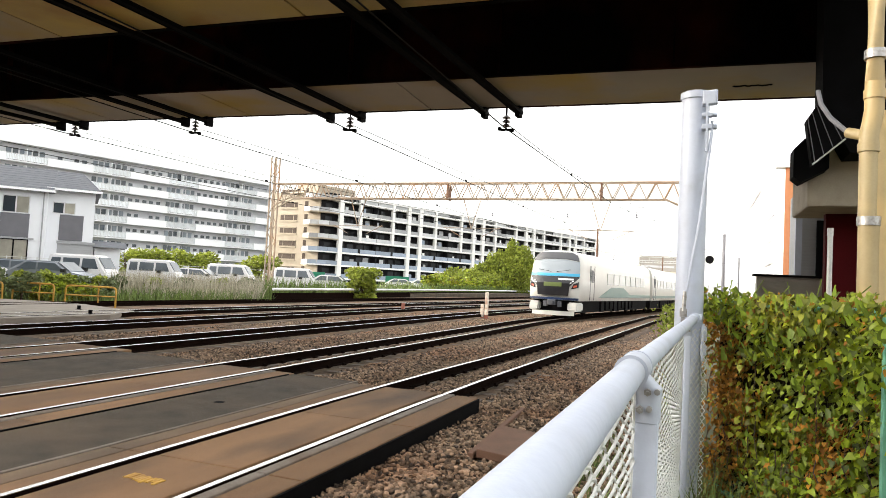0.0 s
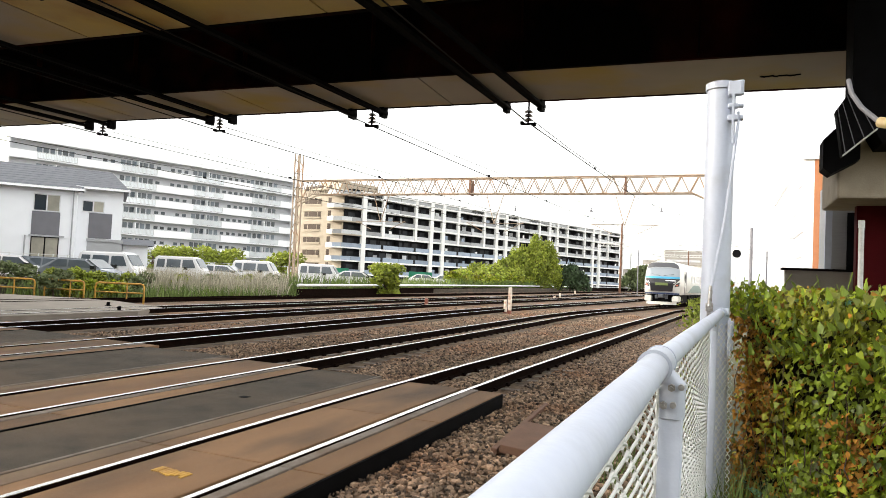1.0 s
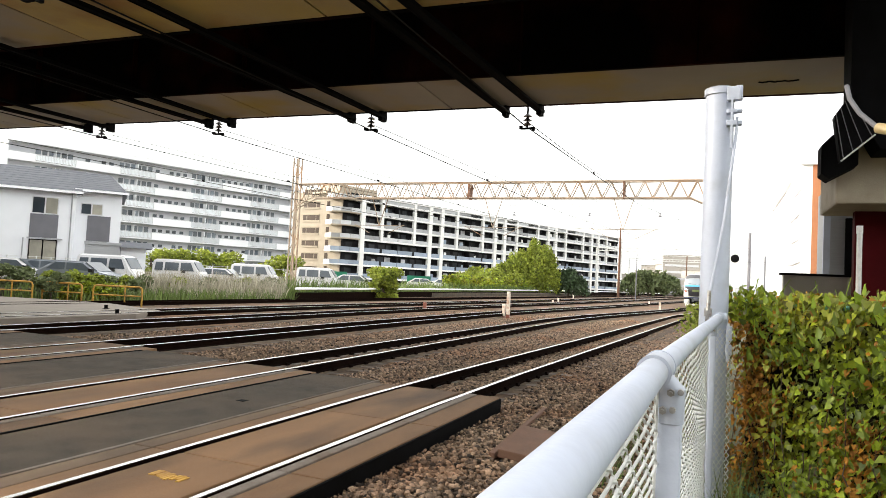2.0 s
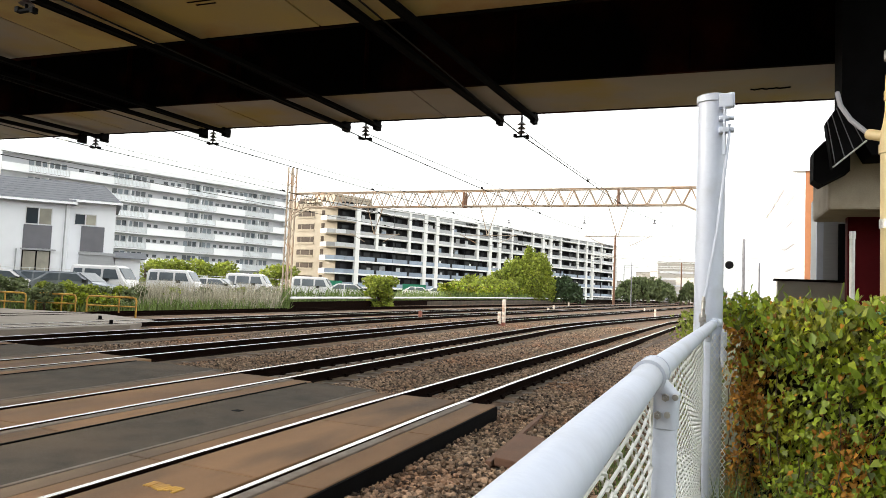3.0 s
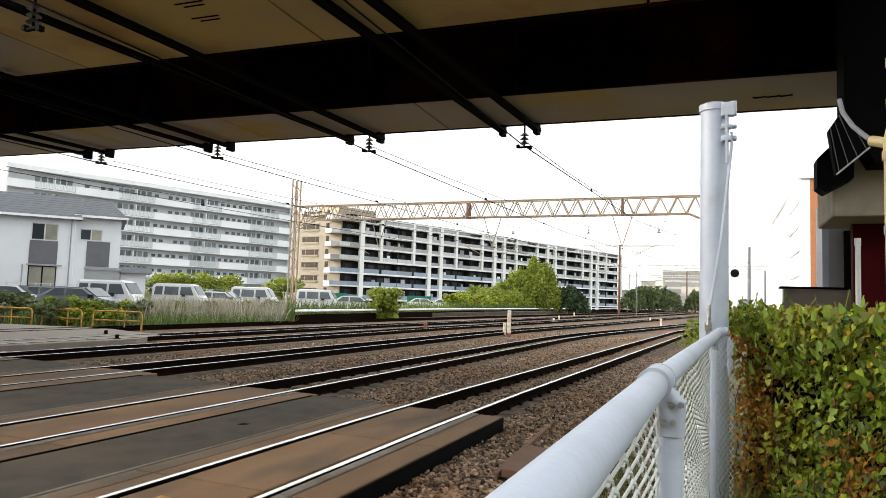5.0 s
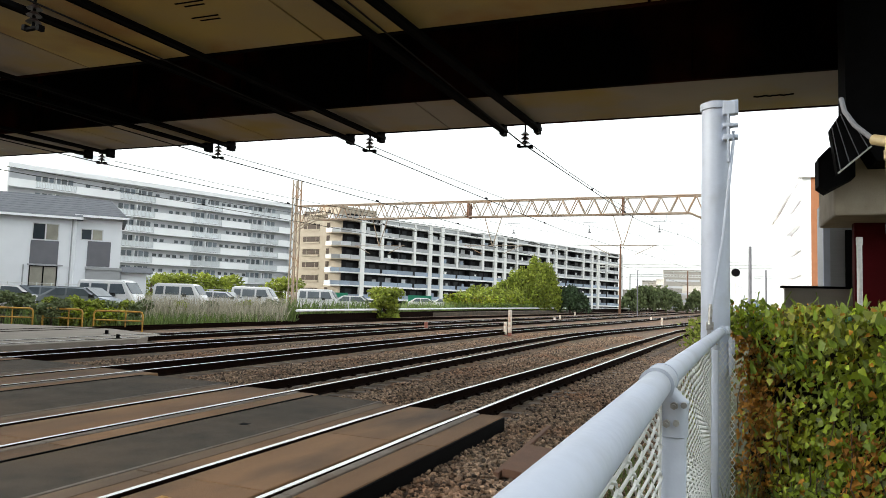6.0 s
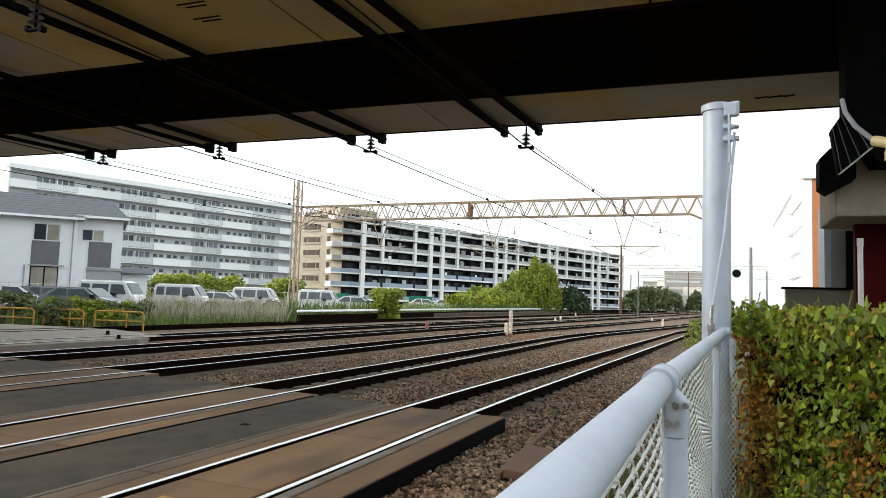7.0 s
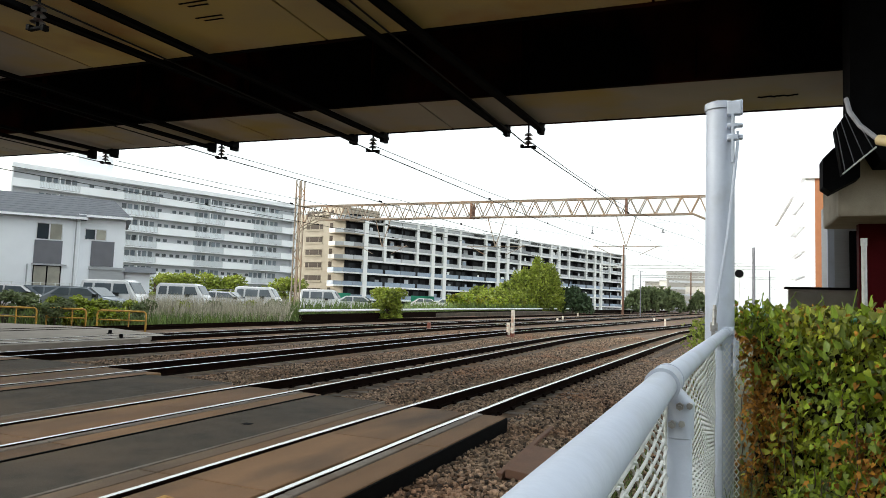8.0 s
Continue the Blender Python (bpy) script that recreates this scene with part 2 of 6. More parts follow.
M_TAIL = lit("tail_lamp", (0.38, 0.06, 0.025), 0.15)
M_SIGNBOARD = lit("destination_display", (0.06, 0.08, 0.02), 0.3)
# close to the body's white: the windows' reflections are in the colour
M_SIDEGLASS = mat("sky_pale_side_glass", (0.42, 0.43, 0.42), (0.36, 0.37, 0.36), 0.6, 0.1, bump=0)


# ---------------------------------------------------------------- mesh helpers
def box(bm, x0, x1, y0, y1, z0, z1, m=None, bevel=0.0):
    vs = bmesh.ops.create_cube(bm, size=1.0)["verts"]
    for v in vs:
        v.co = Vector(((x0 + x1) / 2 + v.co.x * (x1 - x0), (y0 + y1) / 2 + v.co.y * (y1 - y0), (z0 + z1) / 2 + v.co.z * (z1 - z0)))
    if bevel:
        es = list({e for v in vs for e in v.link_edges})
        r = bmesh.ops.bevel(bm, geom=es, offset=bevel, segments=2, affect="EDGES", profile=0.5)
        vs = list({v for f in r["faces"] for v in f.verts})
    if m:
        for v in vs:
            v.co = m @ v.co
    return bm


def tube(bm, p, q, r, seg=8, r2=None):
    p, q = Vector(p), Vector(q)
    d = q - p
    m = Matrix.Translation((p + q) / 2) @ d.to_track_quat("Z", "Y").to_matrix().to_4x4()
    bmesh.ops.create_cone(bm, cap_ends=True, segments=seg, radius1=r, radius2=r if r2 is None else r2, depth=d.length, matrix=m)
    return bm


def sweep(bm, pts, r, seg=8):
    """A round bar along points, with smooth joints."""
    pts = [Vector(p) for p in pts]
    rings = []
    for i, p in enumerate(pts):
        d = (pts[min(i + 1, len(pts) - 1)] - pts[max(i - 1, 0)]).normalized()
        q = d.to_track_quat("Z", "Y")
        rings.append([bm.verts.new(p + q @ Vector((r * math.cos(a), r * math.sin(a), 0))) for a in [2 * math.pi * k / seg for k in range(seg)]])
    for a, b in zip(rings, rings[1:]):
        for k in range(seg):
            bm.faces.new((a[k], a[(k + 1) % seg], b[(k + 1) % seg], b[k]))
    bm.faces.new(rings[0][::-1]), bm.faces.new(rings[-1])
    return bm


def prism(bm, pts, axis, a, b):
    """A flat outline pts swept from a to b along 'x', 'y' or 'z'."""
    def put(u, v, w):
        return {"x": (w, u, v), "y": (u, w, v), "z": (u, v, w)}[axis]
    A = [bm.verts.new(put(u, v, a)) for u, v in pts]
    B = [bm.verts.new(put(u, v, b)) for u, v in pts]
    n = len(pts)
    bm.faces.new(A[::-1]), bm.faces.new(B)
    for i in range(n):
        bm.faces.new((A[i], A[(i + 1) % n], B[(i + 1) % n], B[i]))
    bmesh.ops.recalc_face_normals(bm, faces=bm.faces)
    return bm


def mesh_of(name, bm, material, smooth=False):
    me = bpy.data.meshes.new(name)
    bm.to_mesh(me)
    bm.free()
    for m in material if isinstance(material, (list, tuple)) else [material]:
        me.materials.append(m)
    if smooth:
        me.shade_smooth()
        me.set_sharp_from_angle(angle=radians(38))
    return me


def part(name, bm, material, parent=None, label="", smooth=False, kind=""):
    me = bm if isinstance(bm, bpy.types.Mesh) else mesh_of(name, bm, material, smooth)
    ob = new(name, me)
    ob.parent = parent
    return tagged(ob, label, kind=kind)


def thing(name, m, label, category, group="", kind=""):
    ob = new(name)
    ob.matrix_basis = m
    ob.empty_display_size = 0.2
    return tagged(ob, label, category, group, kind)


def B():
    return bmesh.new()


rnd = random.Random(4)


def chips(name, spots, size, flat, material, parent=None, seed=1, label="", kind="stuff", leaf=False):
    """Many small loose pieces in one mesh: stones (icosahedra) or leaves (folded blades). spots: n x 3."""
    g = np.random.default_rng(seed)
    spots = np.asarray(spots, float)
    n = len(spots)
    if leaf:
        base = np.array([(0, 0, 0), (0.42, 0.42, 0.10), (0, 1.0, -0.08), (-0.42, 0.42, 0.10)], float)
        faces = np.array([(0, 1, 2), (0, 2, 3)])
    else:
        t = (1 + 5 ** 0.5) / 2
        base = np.array([(-1, t, 0), (1, t, 0), (-1, -t, 0), (1, -t, 0), (0, -1, t), (0, 1, t), (0, -1, -t), (0, 1, -t), (t, 0, -1), (t, 0, 1), (-t, 0, -1), (-t, 0, 1)], float) / 3.8
        faces = np.array([(0, 11, 5), (0, 5, 1), (0, 1, 7), (0, 7, 10), (0, 10, 11), (1, 5, 9), (5, 11, 4), (11, 10, 2), (10, 7, 6), (7, 1, 8), (3, 9, 4), (3, 4, 2), (3, 2, 6), (3, 6, 8), (3, 8, 9), (4, 9, 5), (2, 4, 11), (6, 2, 10), (8, 6, 7), (9, 8, 1)])
    q = g.normal(size=(n, 4))
    q /= np.linalg.norm(q, axis=1)[:, None]
    w, x, y, z = q.T
    R = np.stack([1 - 2 * (y * y + z * z), 2 * (x * y - z * w), 2 * (x * z + y * w), 2 * (x * y + z * w), 1 - 2 * (x * x + z * z), 2 * (y * z - x * w), 2 * (x * z - y * w), 2 * (y * z + x * w), 1 - 2 * (x * x + y * y)], 1).reshape(n, 3, 3)
    s = (np.asarray(size) * g.uniform(0.6, 1.4, n))[:, None, None]
    jit = base[None] * (g.uniform(0.65, 1.25, (n, len(base), 1)) if not leaf else 1.0)
    v = np.einsum("nij,nkj->nki", R, jit * s)
    v[:, :, 2] *= flat
    v = (v + spots[:, None]).reshape(-1, 3)
    f = (faces[None] + (np.arange(n) * len(base))[:, None, None]).reshape(-1, 3)
    me = bpy.data.meshes.new(name)
    me.from_pydata(v.tolist(), [], f.tolist())
    me.materials.append(material)
    return part(name, me, None, parent, label, kind=kind)


def blades(name, spots, height, width, material, parent=None, seed=1, label="", kind="stuff", lean=0.35):
    """Upright grass blades in one mesh."""
    g = np.random.default_rng(seed)
    p = np.asarray(spots, float)
    n = len(p)
    a = g.uniform(0, 2 * math.pi, n)
    h = height * g.uniform(0.5, 1.3, n)
    side = np.stack([np.cos(a), np.sin(a), np.zeros(n)], 1) * width
    tip = np.stack([g.normal(0, lean, n) * h, g.normal(0, lean, n) * h, h], 1)
    v = np.stack([p - side, p + side, p + tip * [0.4, 0.4, 0.6] + side * 0.7, p + tip * [0.4, 0.4, 0.6] - side * 0.7, p + tip], 1).reshape(-1, 3)
    k = np.arange(n) * 5
    f = [(i, i + 1, i + 2, i + 3) for i in k] + [(i + 3, i + 2, i + 4) for i in k]
    me = bpy.data.meshes.new(name)
    me.from_pydata(v.tolist(), [], [tuple(int(j) for j in q) for q in f])
    me.materials.append(material)
    return part(name, me, None, parent, label, kind=kind)


# ---------------------------------------------------------------- ground and tracks
def bend(y, w=1.0):
    """How far the lines swing to the right with distance; the first line a little earlier."""
    off = 0.0
    if y > 30:
        u = min(y, 42) - 30
        off = 0.0052 * u * u + 0.125 * (min(max(y, 42), 60) - 42) + 0.10 * (max(y, 60) - 60)
    if w >= 1.1:
        off = 0.04 * (min(max(y, 10), 50) - 10) + 0.108 * (max(y, 50) - 50)
    return min(w, 1.0) * off


bm = B()
bmesh.ops.create_grid(bm, x_segments=8, y_segments=8, size=2500)
g = part("ground", bm, M_SOIL)
g.location = (0, 1000, -0.62)
tagged(g, "brown soil ground with low weeds around the railway", "ground", kind="structure")

# ballast bed, heaped a little between the tracks
TRACKS = [(-4.02, 1.1), (-7.40, 1.0), (-11.55, 0.6), (-15.75, 0.45), (-19.3, 0.35), (-24.2, 0.3)]
xs = [-27.5 + 0.3 * i for i in range(92)]
ys = [-12 + 0.6 * i for i in range(90)] + [44 + 6 * i for i in range(60)]


def bed(x, y):
    z = -0.235
    near = min(abs(x - c - bend(y, w)) for c, w in TRACKS)
    if near > 1.3:
        z += 0.10 * min(1, (near - 1.3) / 0.5)
    else:
        z += 0.06 * max(0, 1 - near / 0.5)
    if x > -2.6 + bend(y):
        z -= 0.16 * min(1.6, (x + 2.6 - bend(y)) / 1.2)
    return z + 0.03 * noise.noise((x * 1.3, y * 1.3, 0))


bm = B()


def swing(x, y):
    return bend(y, 0.3 + 0.7 * min(1, max(0, (x + 24) / 17)))


grid = [[bm.verts.new((x + swing(x, y), y, bed(x + swing(x, y), y))) for x in xs] for y in ys]
for r0, r1 in zip(grid, grid[1:]):
    for i in range(len(xs) - 1):
        bm.faces.new((r0[i], r0[i + 1], r1[i + 1], r1[i]))
bed_ob = part("ballast_bed", bm, M_BALLAST, smooth=True)
tagged(bed_ob, "brown crushed stone ballast bed under the railway tracks", "ballast", kind="structure")

RAIL = [(-0.062, -0.165), (0.062, -0.165), (0.062, -0.153), (0.012, -0.135), (0.010, -0.045), (0.032, -0.035), (0.033, -0.004), (0.028, 0.0), (-0.028, 0.0), (-0.033, -0.004), (-0.032, -0.035), (-0.010, -0.045), (-0.012, -0.135), (-0.062, -0.153)]


def rail(parent, x, w, rusty):
    ysr = [-12 + 4 * i for i in range(15)] + [48 + 12 * i for i in range(28)]
    bm = B()
    rows = [[bm.verts.new((x + u + bend(y, w), y, v)) for u, v in RAIL] for y in ysr]
    n = len(RAIL)
    for a, b in zip(rows, rows[1:]):
        for i in range(n):
            f = bm.faces.new((a[i], a[(i + 1) % n], b[(i + 1) % n], b[i]))
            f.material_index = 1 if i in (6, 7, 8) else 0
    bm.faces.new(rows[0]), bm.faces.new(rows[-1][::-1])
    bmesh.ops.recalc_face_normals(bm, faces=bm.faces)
    return part("rail", bm, [M_RUSTSHADE, M_RUSTSHADE if rusty else M_RAILTOP], parent)


bm = B()
prism(bm, [(-1.0, 0), (1.0, 0), (0.98, 0.09), (0.4, 0.075), (0, 0.04), (-0.4, 0.075), (-0.98, 0.09)], "y", -0.11, 0.11)
SLEEPER = mesh_of("sleeper", bm, M_SLEEPER)
bm = B()
box(bm, -0.11, 0.11, -0.05, 0.05, 0, 0.03)
box(bm, -0.09, -0.05, -0.03, 0.03, 0.03, 0.055), box(bm, 0.05, 0.09, -0.03, 0.03, 0.03, 0.055)
CLIP = mesh_of("rail_fastening", bm, M_RUSTSHADE)
for i, (c, w) in enumerate(TRACKS):
    tr = thing("railway_track", pose(0, 0, 0), "narrow gauge railway track with " + ("rusty" if i > 3 else "polished") + " steel rails on ballast", "railway track", "parallel railway tracks")
    for s in (-1, 1):
        rail(tr, c + s * 0.5335, w, i == 5)
    if i < 4:
        for k in range(64 if i < 2 else 40):
            y = 9.9 + 0.62 * k
            o = part("sleeper", SLEEPER, None, tr)
            o.location = (c + bend(y, w), y, -0.308)
            if i < 2 and k < 30:
                for s in (-1, 1):
                    o2 = part("rail_fastening", CLIP, None, tr)
                    o2.location = (c + bend(y, w) + s * 0.5335, y, -0.175)

# loose stones on the bed
gg = np.random.default_rng(7)


def scatter(n, x0, x1, y0, y1, power=1.6, w=1.0, lift=0.01):
    out = []
    for _ in range(n):
        y = y0 + (y1 - y0) * gg.random() ** power
        x = x0 + (x1 - x0) * gg.random() + bend(y, w)
        out.append((x, y, bed(x, y) + lift + 0.01 * gg.random()))
    return out


spots = scatter(20000, -3.2, -0.1, 3.2, 24) + scatter(2600, -3.2, -0.1, 24, 55) + scatter(13000, -6.6, -4.75, 9.4, 40) + scatter(12500, -10.7, -8.15, 10, 42) + scatter(6500, -4.45, -3.55, 9.4, 34) + scatter(5000, -7.85, -7.0, 9.8, 34) + scatter(4800, -14.9, -12.3, 10, 40, w=0.6) + scatter(2500, -18.6, -16.5, 11, 40, w=0.4)
spots += scatter(6000, -3.0, -0.3, 3.4, 14, lift=0.03)
st = chips("ballast_stones", spots, 0.05, 0.8, M_STONE)
tagged(st, "loose brown crushed ballast stones between the rails", "ballast")

# ---------------------------------------------------------------- level crossing deck
XE = 9.6


def slab(name, x0, x1, y0, y1, z1, thick, material, parent, bev=0.012):
    bm = B()
    box(bm, x0, x1, y0, y1, z1 - thick, z1, bevel=bev)
    return part(name, bm, material, parent)


cross = thing("level_crossing", pose(0, 0, 0), "worn brown level crossing deck panels and asphalt between the rails", "level crossing", kind="structure")
for c, ye in ((-4.02, 9.52), (-7.40, 9.85), (-11.55, 10.4), (-15.75, 10.6)):
    y = ye
    k = 0
    while y > -7:
        L = 2.35
        dz = 0.004 * rnd.random()
        slab("deck_panel", c - 0.45, c + 0.425, y - L + 0.012, y, -0.012 - dz, 0.16, M_PANEL, cross)
        slab("edge_strip", c + 0.585, c + 0.70, y - L + 0.012, y, -0.008 - dz, 0.16, M_RUSTSHADE if k % 9 == 8 else M_SLEEPER, cross)
        slab("edge_panel", c + 0.715, c + 1.06, y - L + 0.012, y, -0.016 - dz, 0.16, M_PANEL, cross)
        slab("edge_panel", c - 0.80, c - 0.575, y - L + 0.012, y, -0.016 - dz, 0.16, M_PANEL, cross)
        slab("edge_panel", c - 1.045, c - 0.82, y - L + 0.012, y, -0.019 - dz, 0.16, M_PANELGREY, cross)
        y -= L
for (c0, c1, ye) in ((-7.40, -4.02, 9.75), (-11.55, -7.40, 10.1), (-15.75, -11.55, 10.6)):
    slab("rubber_joint", c0 + 1.063, c0 + 1.092, -7, ye - 0.1, -0.010, 0.2, M_BLACK, cross, 0.004)
    slab("kerb_strip", c1 - 1.092, c1 - 1.05, -7, ye, -0.012, 0.2, M_SLEEPER, cross, 0.004)
    slab("asphalt_strip", c0 + 1.095, c1 - 1.095, -7, ye, -0.022, 0.3, M_ASPHALT, cross)
# grey road on the far side
bm = B()
prism(bm, [(-18.2, -7), (-18.2, 17.0), (-19.4, 19.2), (-23.2, 20.4), (-24.9, 20.4), (-30, 19), (-30, -7)], "z", -0.3, -0.02)
ob = part("road", bm, M_ROADGREY)
tagged(ob, "pale grey road surface at the far end of the crossing", "road", kind="structure")
# side face of the deck, its shade put in as a black strip
slab("deck_side_shade", -2.965, -2.935, -7, 9.5, -0.03, 0.30, M_BLACK, cross, 0.004)
# yellow paint mark
for k in range(9):
    px0, py0 = -4.22 + 0.04 * k + 0.01 * rnd.random(), 4.14 + 0.05 * rnd.random()
    slab("paint_mark", px0, px0 + 0.03, py0, py0 + 0.09 + 0.06 * rnd.random(), -0.006, 0.008, M_YELLOW, cross, 0.001)
slab("cable_cover", -5.72, -5.6, 7.05, 7.16, -0.018, 0.01, M_BLACK, cross, 0.002)

# ---------------------------------------------------------------- bridge overhead
BR = pose(0, 0, 0, 0, 0, 2.5)
bridge = thing("road_bridge", BR, "dark steel girder road bridge with pale stained soffit panels", "bridge", kind="structure")
EDGES_F = [-70, -60, -50, -41, -32, -27, -22.6, -18.1, -13.9, -9.7, -5.05, 2.55]
EDGES_N = [-70, -60, -50, -40, -33, -27, -20.6, -15.2, -9.8, -5.15, -0.5, 3.3]
bm = B()
box(bm, 0, 0.03, -0.12, 0, 5.5, 6.9)
STIFF = mesh_of("stiffener", bm, M_GIRDER)
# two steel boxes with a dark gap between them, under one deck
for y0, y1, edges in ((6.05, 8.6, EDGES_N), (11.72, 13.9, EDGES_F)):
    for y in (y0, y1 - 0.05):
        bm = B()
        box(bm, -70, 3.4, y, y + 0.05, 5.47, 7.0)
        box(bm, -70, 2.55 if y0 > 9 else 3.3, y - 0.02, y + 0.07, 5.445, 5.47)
        part("web", bm, M_GIRDER, bridge, "rust-stained steel web, near black for the shade under the deck")
        for x in range(-42, 3, 3):
            o = part("stiffener", STIFF, None, bridge)
            o.location = (x, y, 0)
    for a, b in zip(edges, edges[1:]):
        bm = B()
        box(bm, a + 0.018, b - 0.018, y0 + 0.09, y1 - 0.09, 5.45, 5.49)
        part("soffit_panel", bm, M_SOFFITGREY if y0 > 9 or b < -9 else M_SOFFIT, bridge)
bm = B()
box(bm, -70, 3.4, 5.6, 14.3, 7.0, 7.5)
part("deck_slab", bm, M_CONCRETE, bridge)
for y in (5.6, 14.15):
    bm = B()
    box(bm, -70, 3.4, y, y + 0.15, 7.5, 8.5)
    part("parapet", bm, M_CONCRETE, bridge)
# roof of the gap, in the same shade-darkened steel
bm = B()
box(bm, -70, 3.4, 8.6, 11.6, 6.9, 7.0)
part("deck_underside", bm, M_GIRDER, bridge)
# insulating boards and brackets over each line
for xn, xf in ((-3.94, -3.62), (-4.58, -4.37), (-7.57, -7.3), (-8.5, -8.1), (-11.7, -11.5), (-12.6, -12.2), (-15.8, -15.5), (-16.8, -16.3), (-20.4, -20.2), (-21.3, -21.0)):
    bm = B()
    xn, xf = xn + 0.35, xf + 0.55
    m = Matrix.Translation((xf, 13.85, 5.33)) @ Matrix.Rotation(math.atan2(-(xf - xn), 5.3), 4, "Z")
    box(bm, -0.06, 0.06, -8.4, 0.1, -0.015, 0.03, m)
    box(bm, -0.075, -0.06, -8.4, 0.1, -0.03, 0.04, m)
    box(bm, 0.06, 0.075, -8.4, 0.1, -0.03, 0.04, m)
    box(bm, -0.05, 0.05, -0.1, 0.12, -0.1, 0.16, m)
    part("insulating_board", bm, M_BLACK, bridge)
# printed stencil marks and welded scar on the soffit, unreadable
bm = B()
for i in range(9):
    tube(bm, (1.05 + 0.07 * i, 12.93 + 0.02 * (i % 2), 5.452), (1.13 + 0.07 * i, 12.97 - 0.03 * (i % 3), 5.448), 0.022, 5)
part("weld_scar", bm, M_BLACK, bridge)
bm = B()
for j in range(4):
    box(bm, -6.45 + 0.12 * (j % 2) - 0.05 * j, -6.0 - 0.05 * j, 6.85 + 0.22 * j - (0.12 if j % 2 else 0), 6.88 + 0.22 * j - (0.12 if j % 2 else 0), 5.442, 5.448)
part("stencil_bars", bm, M_BLACK, bridge)


def insulator(x, y, z):
    th = thing("wire_insulator", pose(x, y, z), "brown ribbed insulator hanging from the bridge edge", "insulator", "insulators on the bridge")
    bm = B()
    tube(bm, (0, 0, 0.0), (0, 0, 0.5), 0.02, 8)
    part("rod", bm, M_BLACK, th)
    for k in range(3):
        bm = B()
        tube(bm, (0, 0, 0.07 + 0.09 * k), (0, 0, 0.12 + 0.09 * k), 0.095, 14, 0.04)
        part("shed", bm, M_INSUL, th)
    bm = B()
    box(bm, -0.14, 0.14, -0.03, 0.03, -0.03, 0.01, bevel=0.008)
    box(bm, -0.17, -0.11, -0.04, 0.04, -0.02, 0.05), box(bm, 0.11, 0.17, -0.04, 0.04, -0.06, 0.01)
    part("clamp", bm, M_BLACK, th)
    return th


for x in (-8.3, -12.4):
    insulator(x, 5.75, 5.0)
WIRES = [(-3.99, 5.02), (-7.74, 5.10), (-12.1, 5.12), (-16.05, 5.14), (-20.6, 5.2)]
for x, z in WIRES:
    insulator(x, 13.72 + 0.045 * (x + 8), z)
for i, (x, z) in enumerate(WIRES):
    w = min(1, TRACKS[i][1])
    th = thing("overhead_line", pose(0, 0, 0), "thin dark overhead contact wire above the track", "overhead wire", "overhead lines")
    bm = B()
    sweep(bm, [(x + (TRACKS[i][0] - x) * min(1, max(0, (y - 13) / 40)) + bend(y, w), y, z - 0.02 + (1.5 if i == 0 else 0.4) * min(1, max(0, (y - 13) / 37))) for y in [-8, 13.7, 20, 27, 34, 42, 50, 70, 90, 120, 160, 220, 300]], 0.013, 5)
    part("contact_wire", bm, M_WIRE, th)
    bm = B()
    sweep(bm, [(x + (TRACKS[i][0] - x) * min(1, max(0, (y - 13) / 40)) + bend(y, w), y, z + 0.12 + (2.3 if i == 0 else 1.5) * min(1, max(0, (y - 13) / 37)) ** 1.4 - 0.6 * math.sin(math.pi * (y % 50) / 50) * (y > 50)) for y in [13.7, 18, 22, 27, 32, 37, 42, 50, 62, 75, 88, 100, 112, 125, 138, 150]], 0.009, 5)
    part("messenger_wire", bm, M_WIRE, th)
    for y in (22, 30, 38, 46):
        bm = B()
        xx = x + (TRACKS[i][0] - x) * (y - 13) / 40 + bend(y, w)
        zz = z + 0.0 + (1.5 if i == 0 else 0.4) * (y - 13) / 37
        box(bm, xx - 0.02, xx + 0.02, y - 0.08, y + 0.08, zz - 0.03, zz + 0.04)
        part("wire_clip", bm, M_BLACK, th)

# ---------------------------------------------------------------- catenary gantry
GY = 50.0
gan = thing("catenary_gantry", pose(0, GY, 0), "rust-streaked cream steel lattice gantry spanning the tracks", "gantry")


def lattice(parent, x0, x1, zb, zt, depth, n, name="beam"):
    bm = B()
    for y in (-depth / 2, depth / 2):
        sweep(bm, [(x0, y, zb + 0.0), (x0 + 1.6, y, zb + 0.75), (x1 - 1.6, y, zb + 0.75), (x1, y, zb)], 0.055, 6)
        sweep(bm, [(x0, y, zt), (x1, y, zt)], 0.06, 6)
    part("chord", bm, M_TRUSS, parent)
    step = (x1 - x0) / n
    for i in range(n):
        xa, xb = x0 + i * step, x0 + (i + 1) * step
        for y in (-depth / 2, depth / 2):
            bm = B()
            lo = zb + 0.75 if 0 < i < n - 1 else zb + 0.45
            sweep(bm, [(xa, y, zt), ((xa + xb) / 2, y, lo)], 0.045, 5)
            sweep(bm, [((xa + xb) / 2, y, lo), (xb, y, zt)], 0.045, 5)
            part("lattice_bar", bm, M_TRUSS, parent)


lattice(gan, -35.2, -0.6, 7.5, 9.5, 0.7, 29)


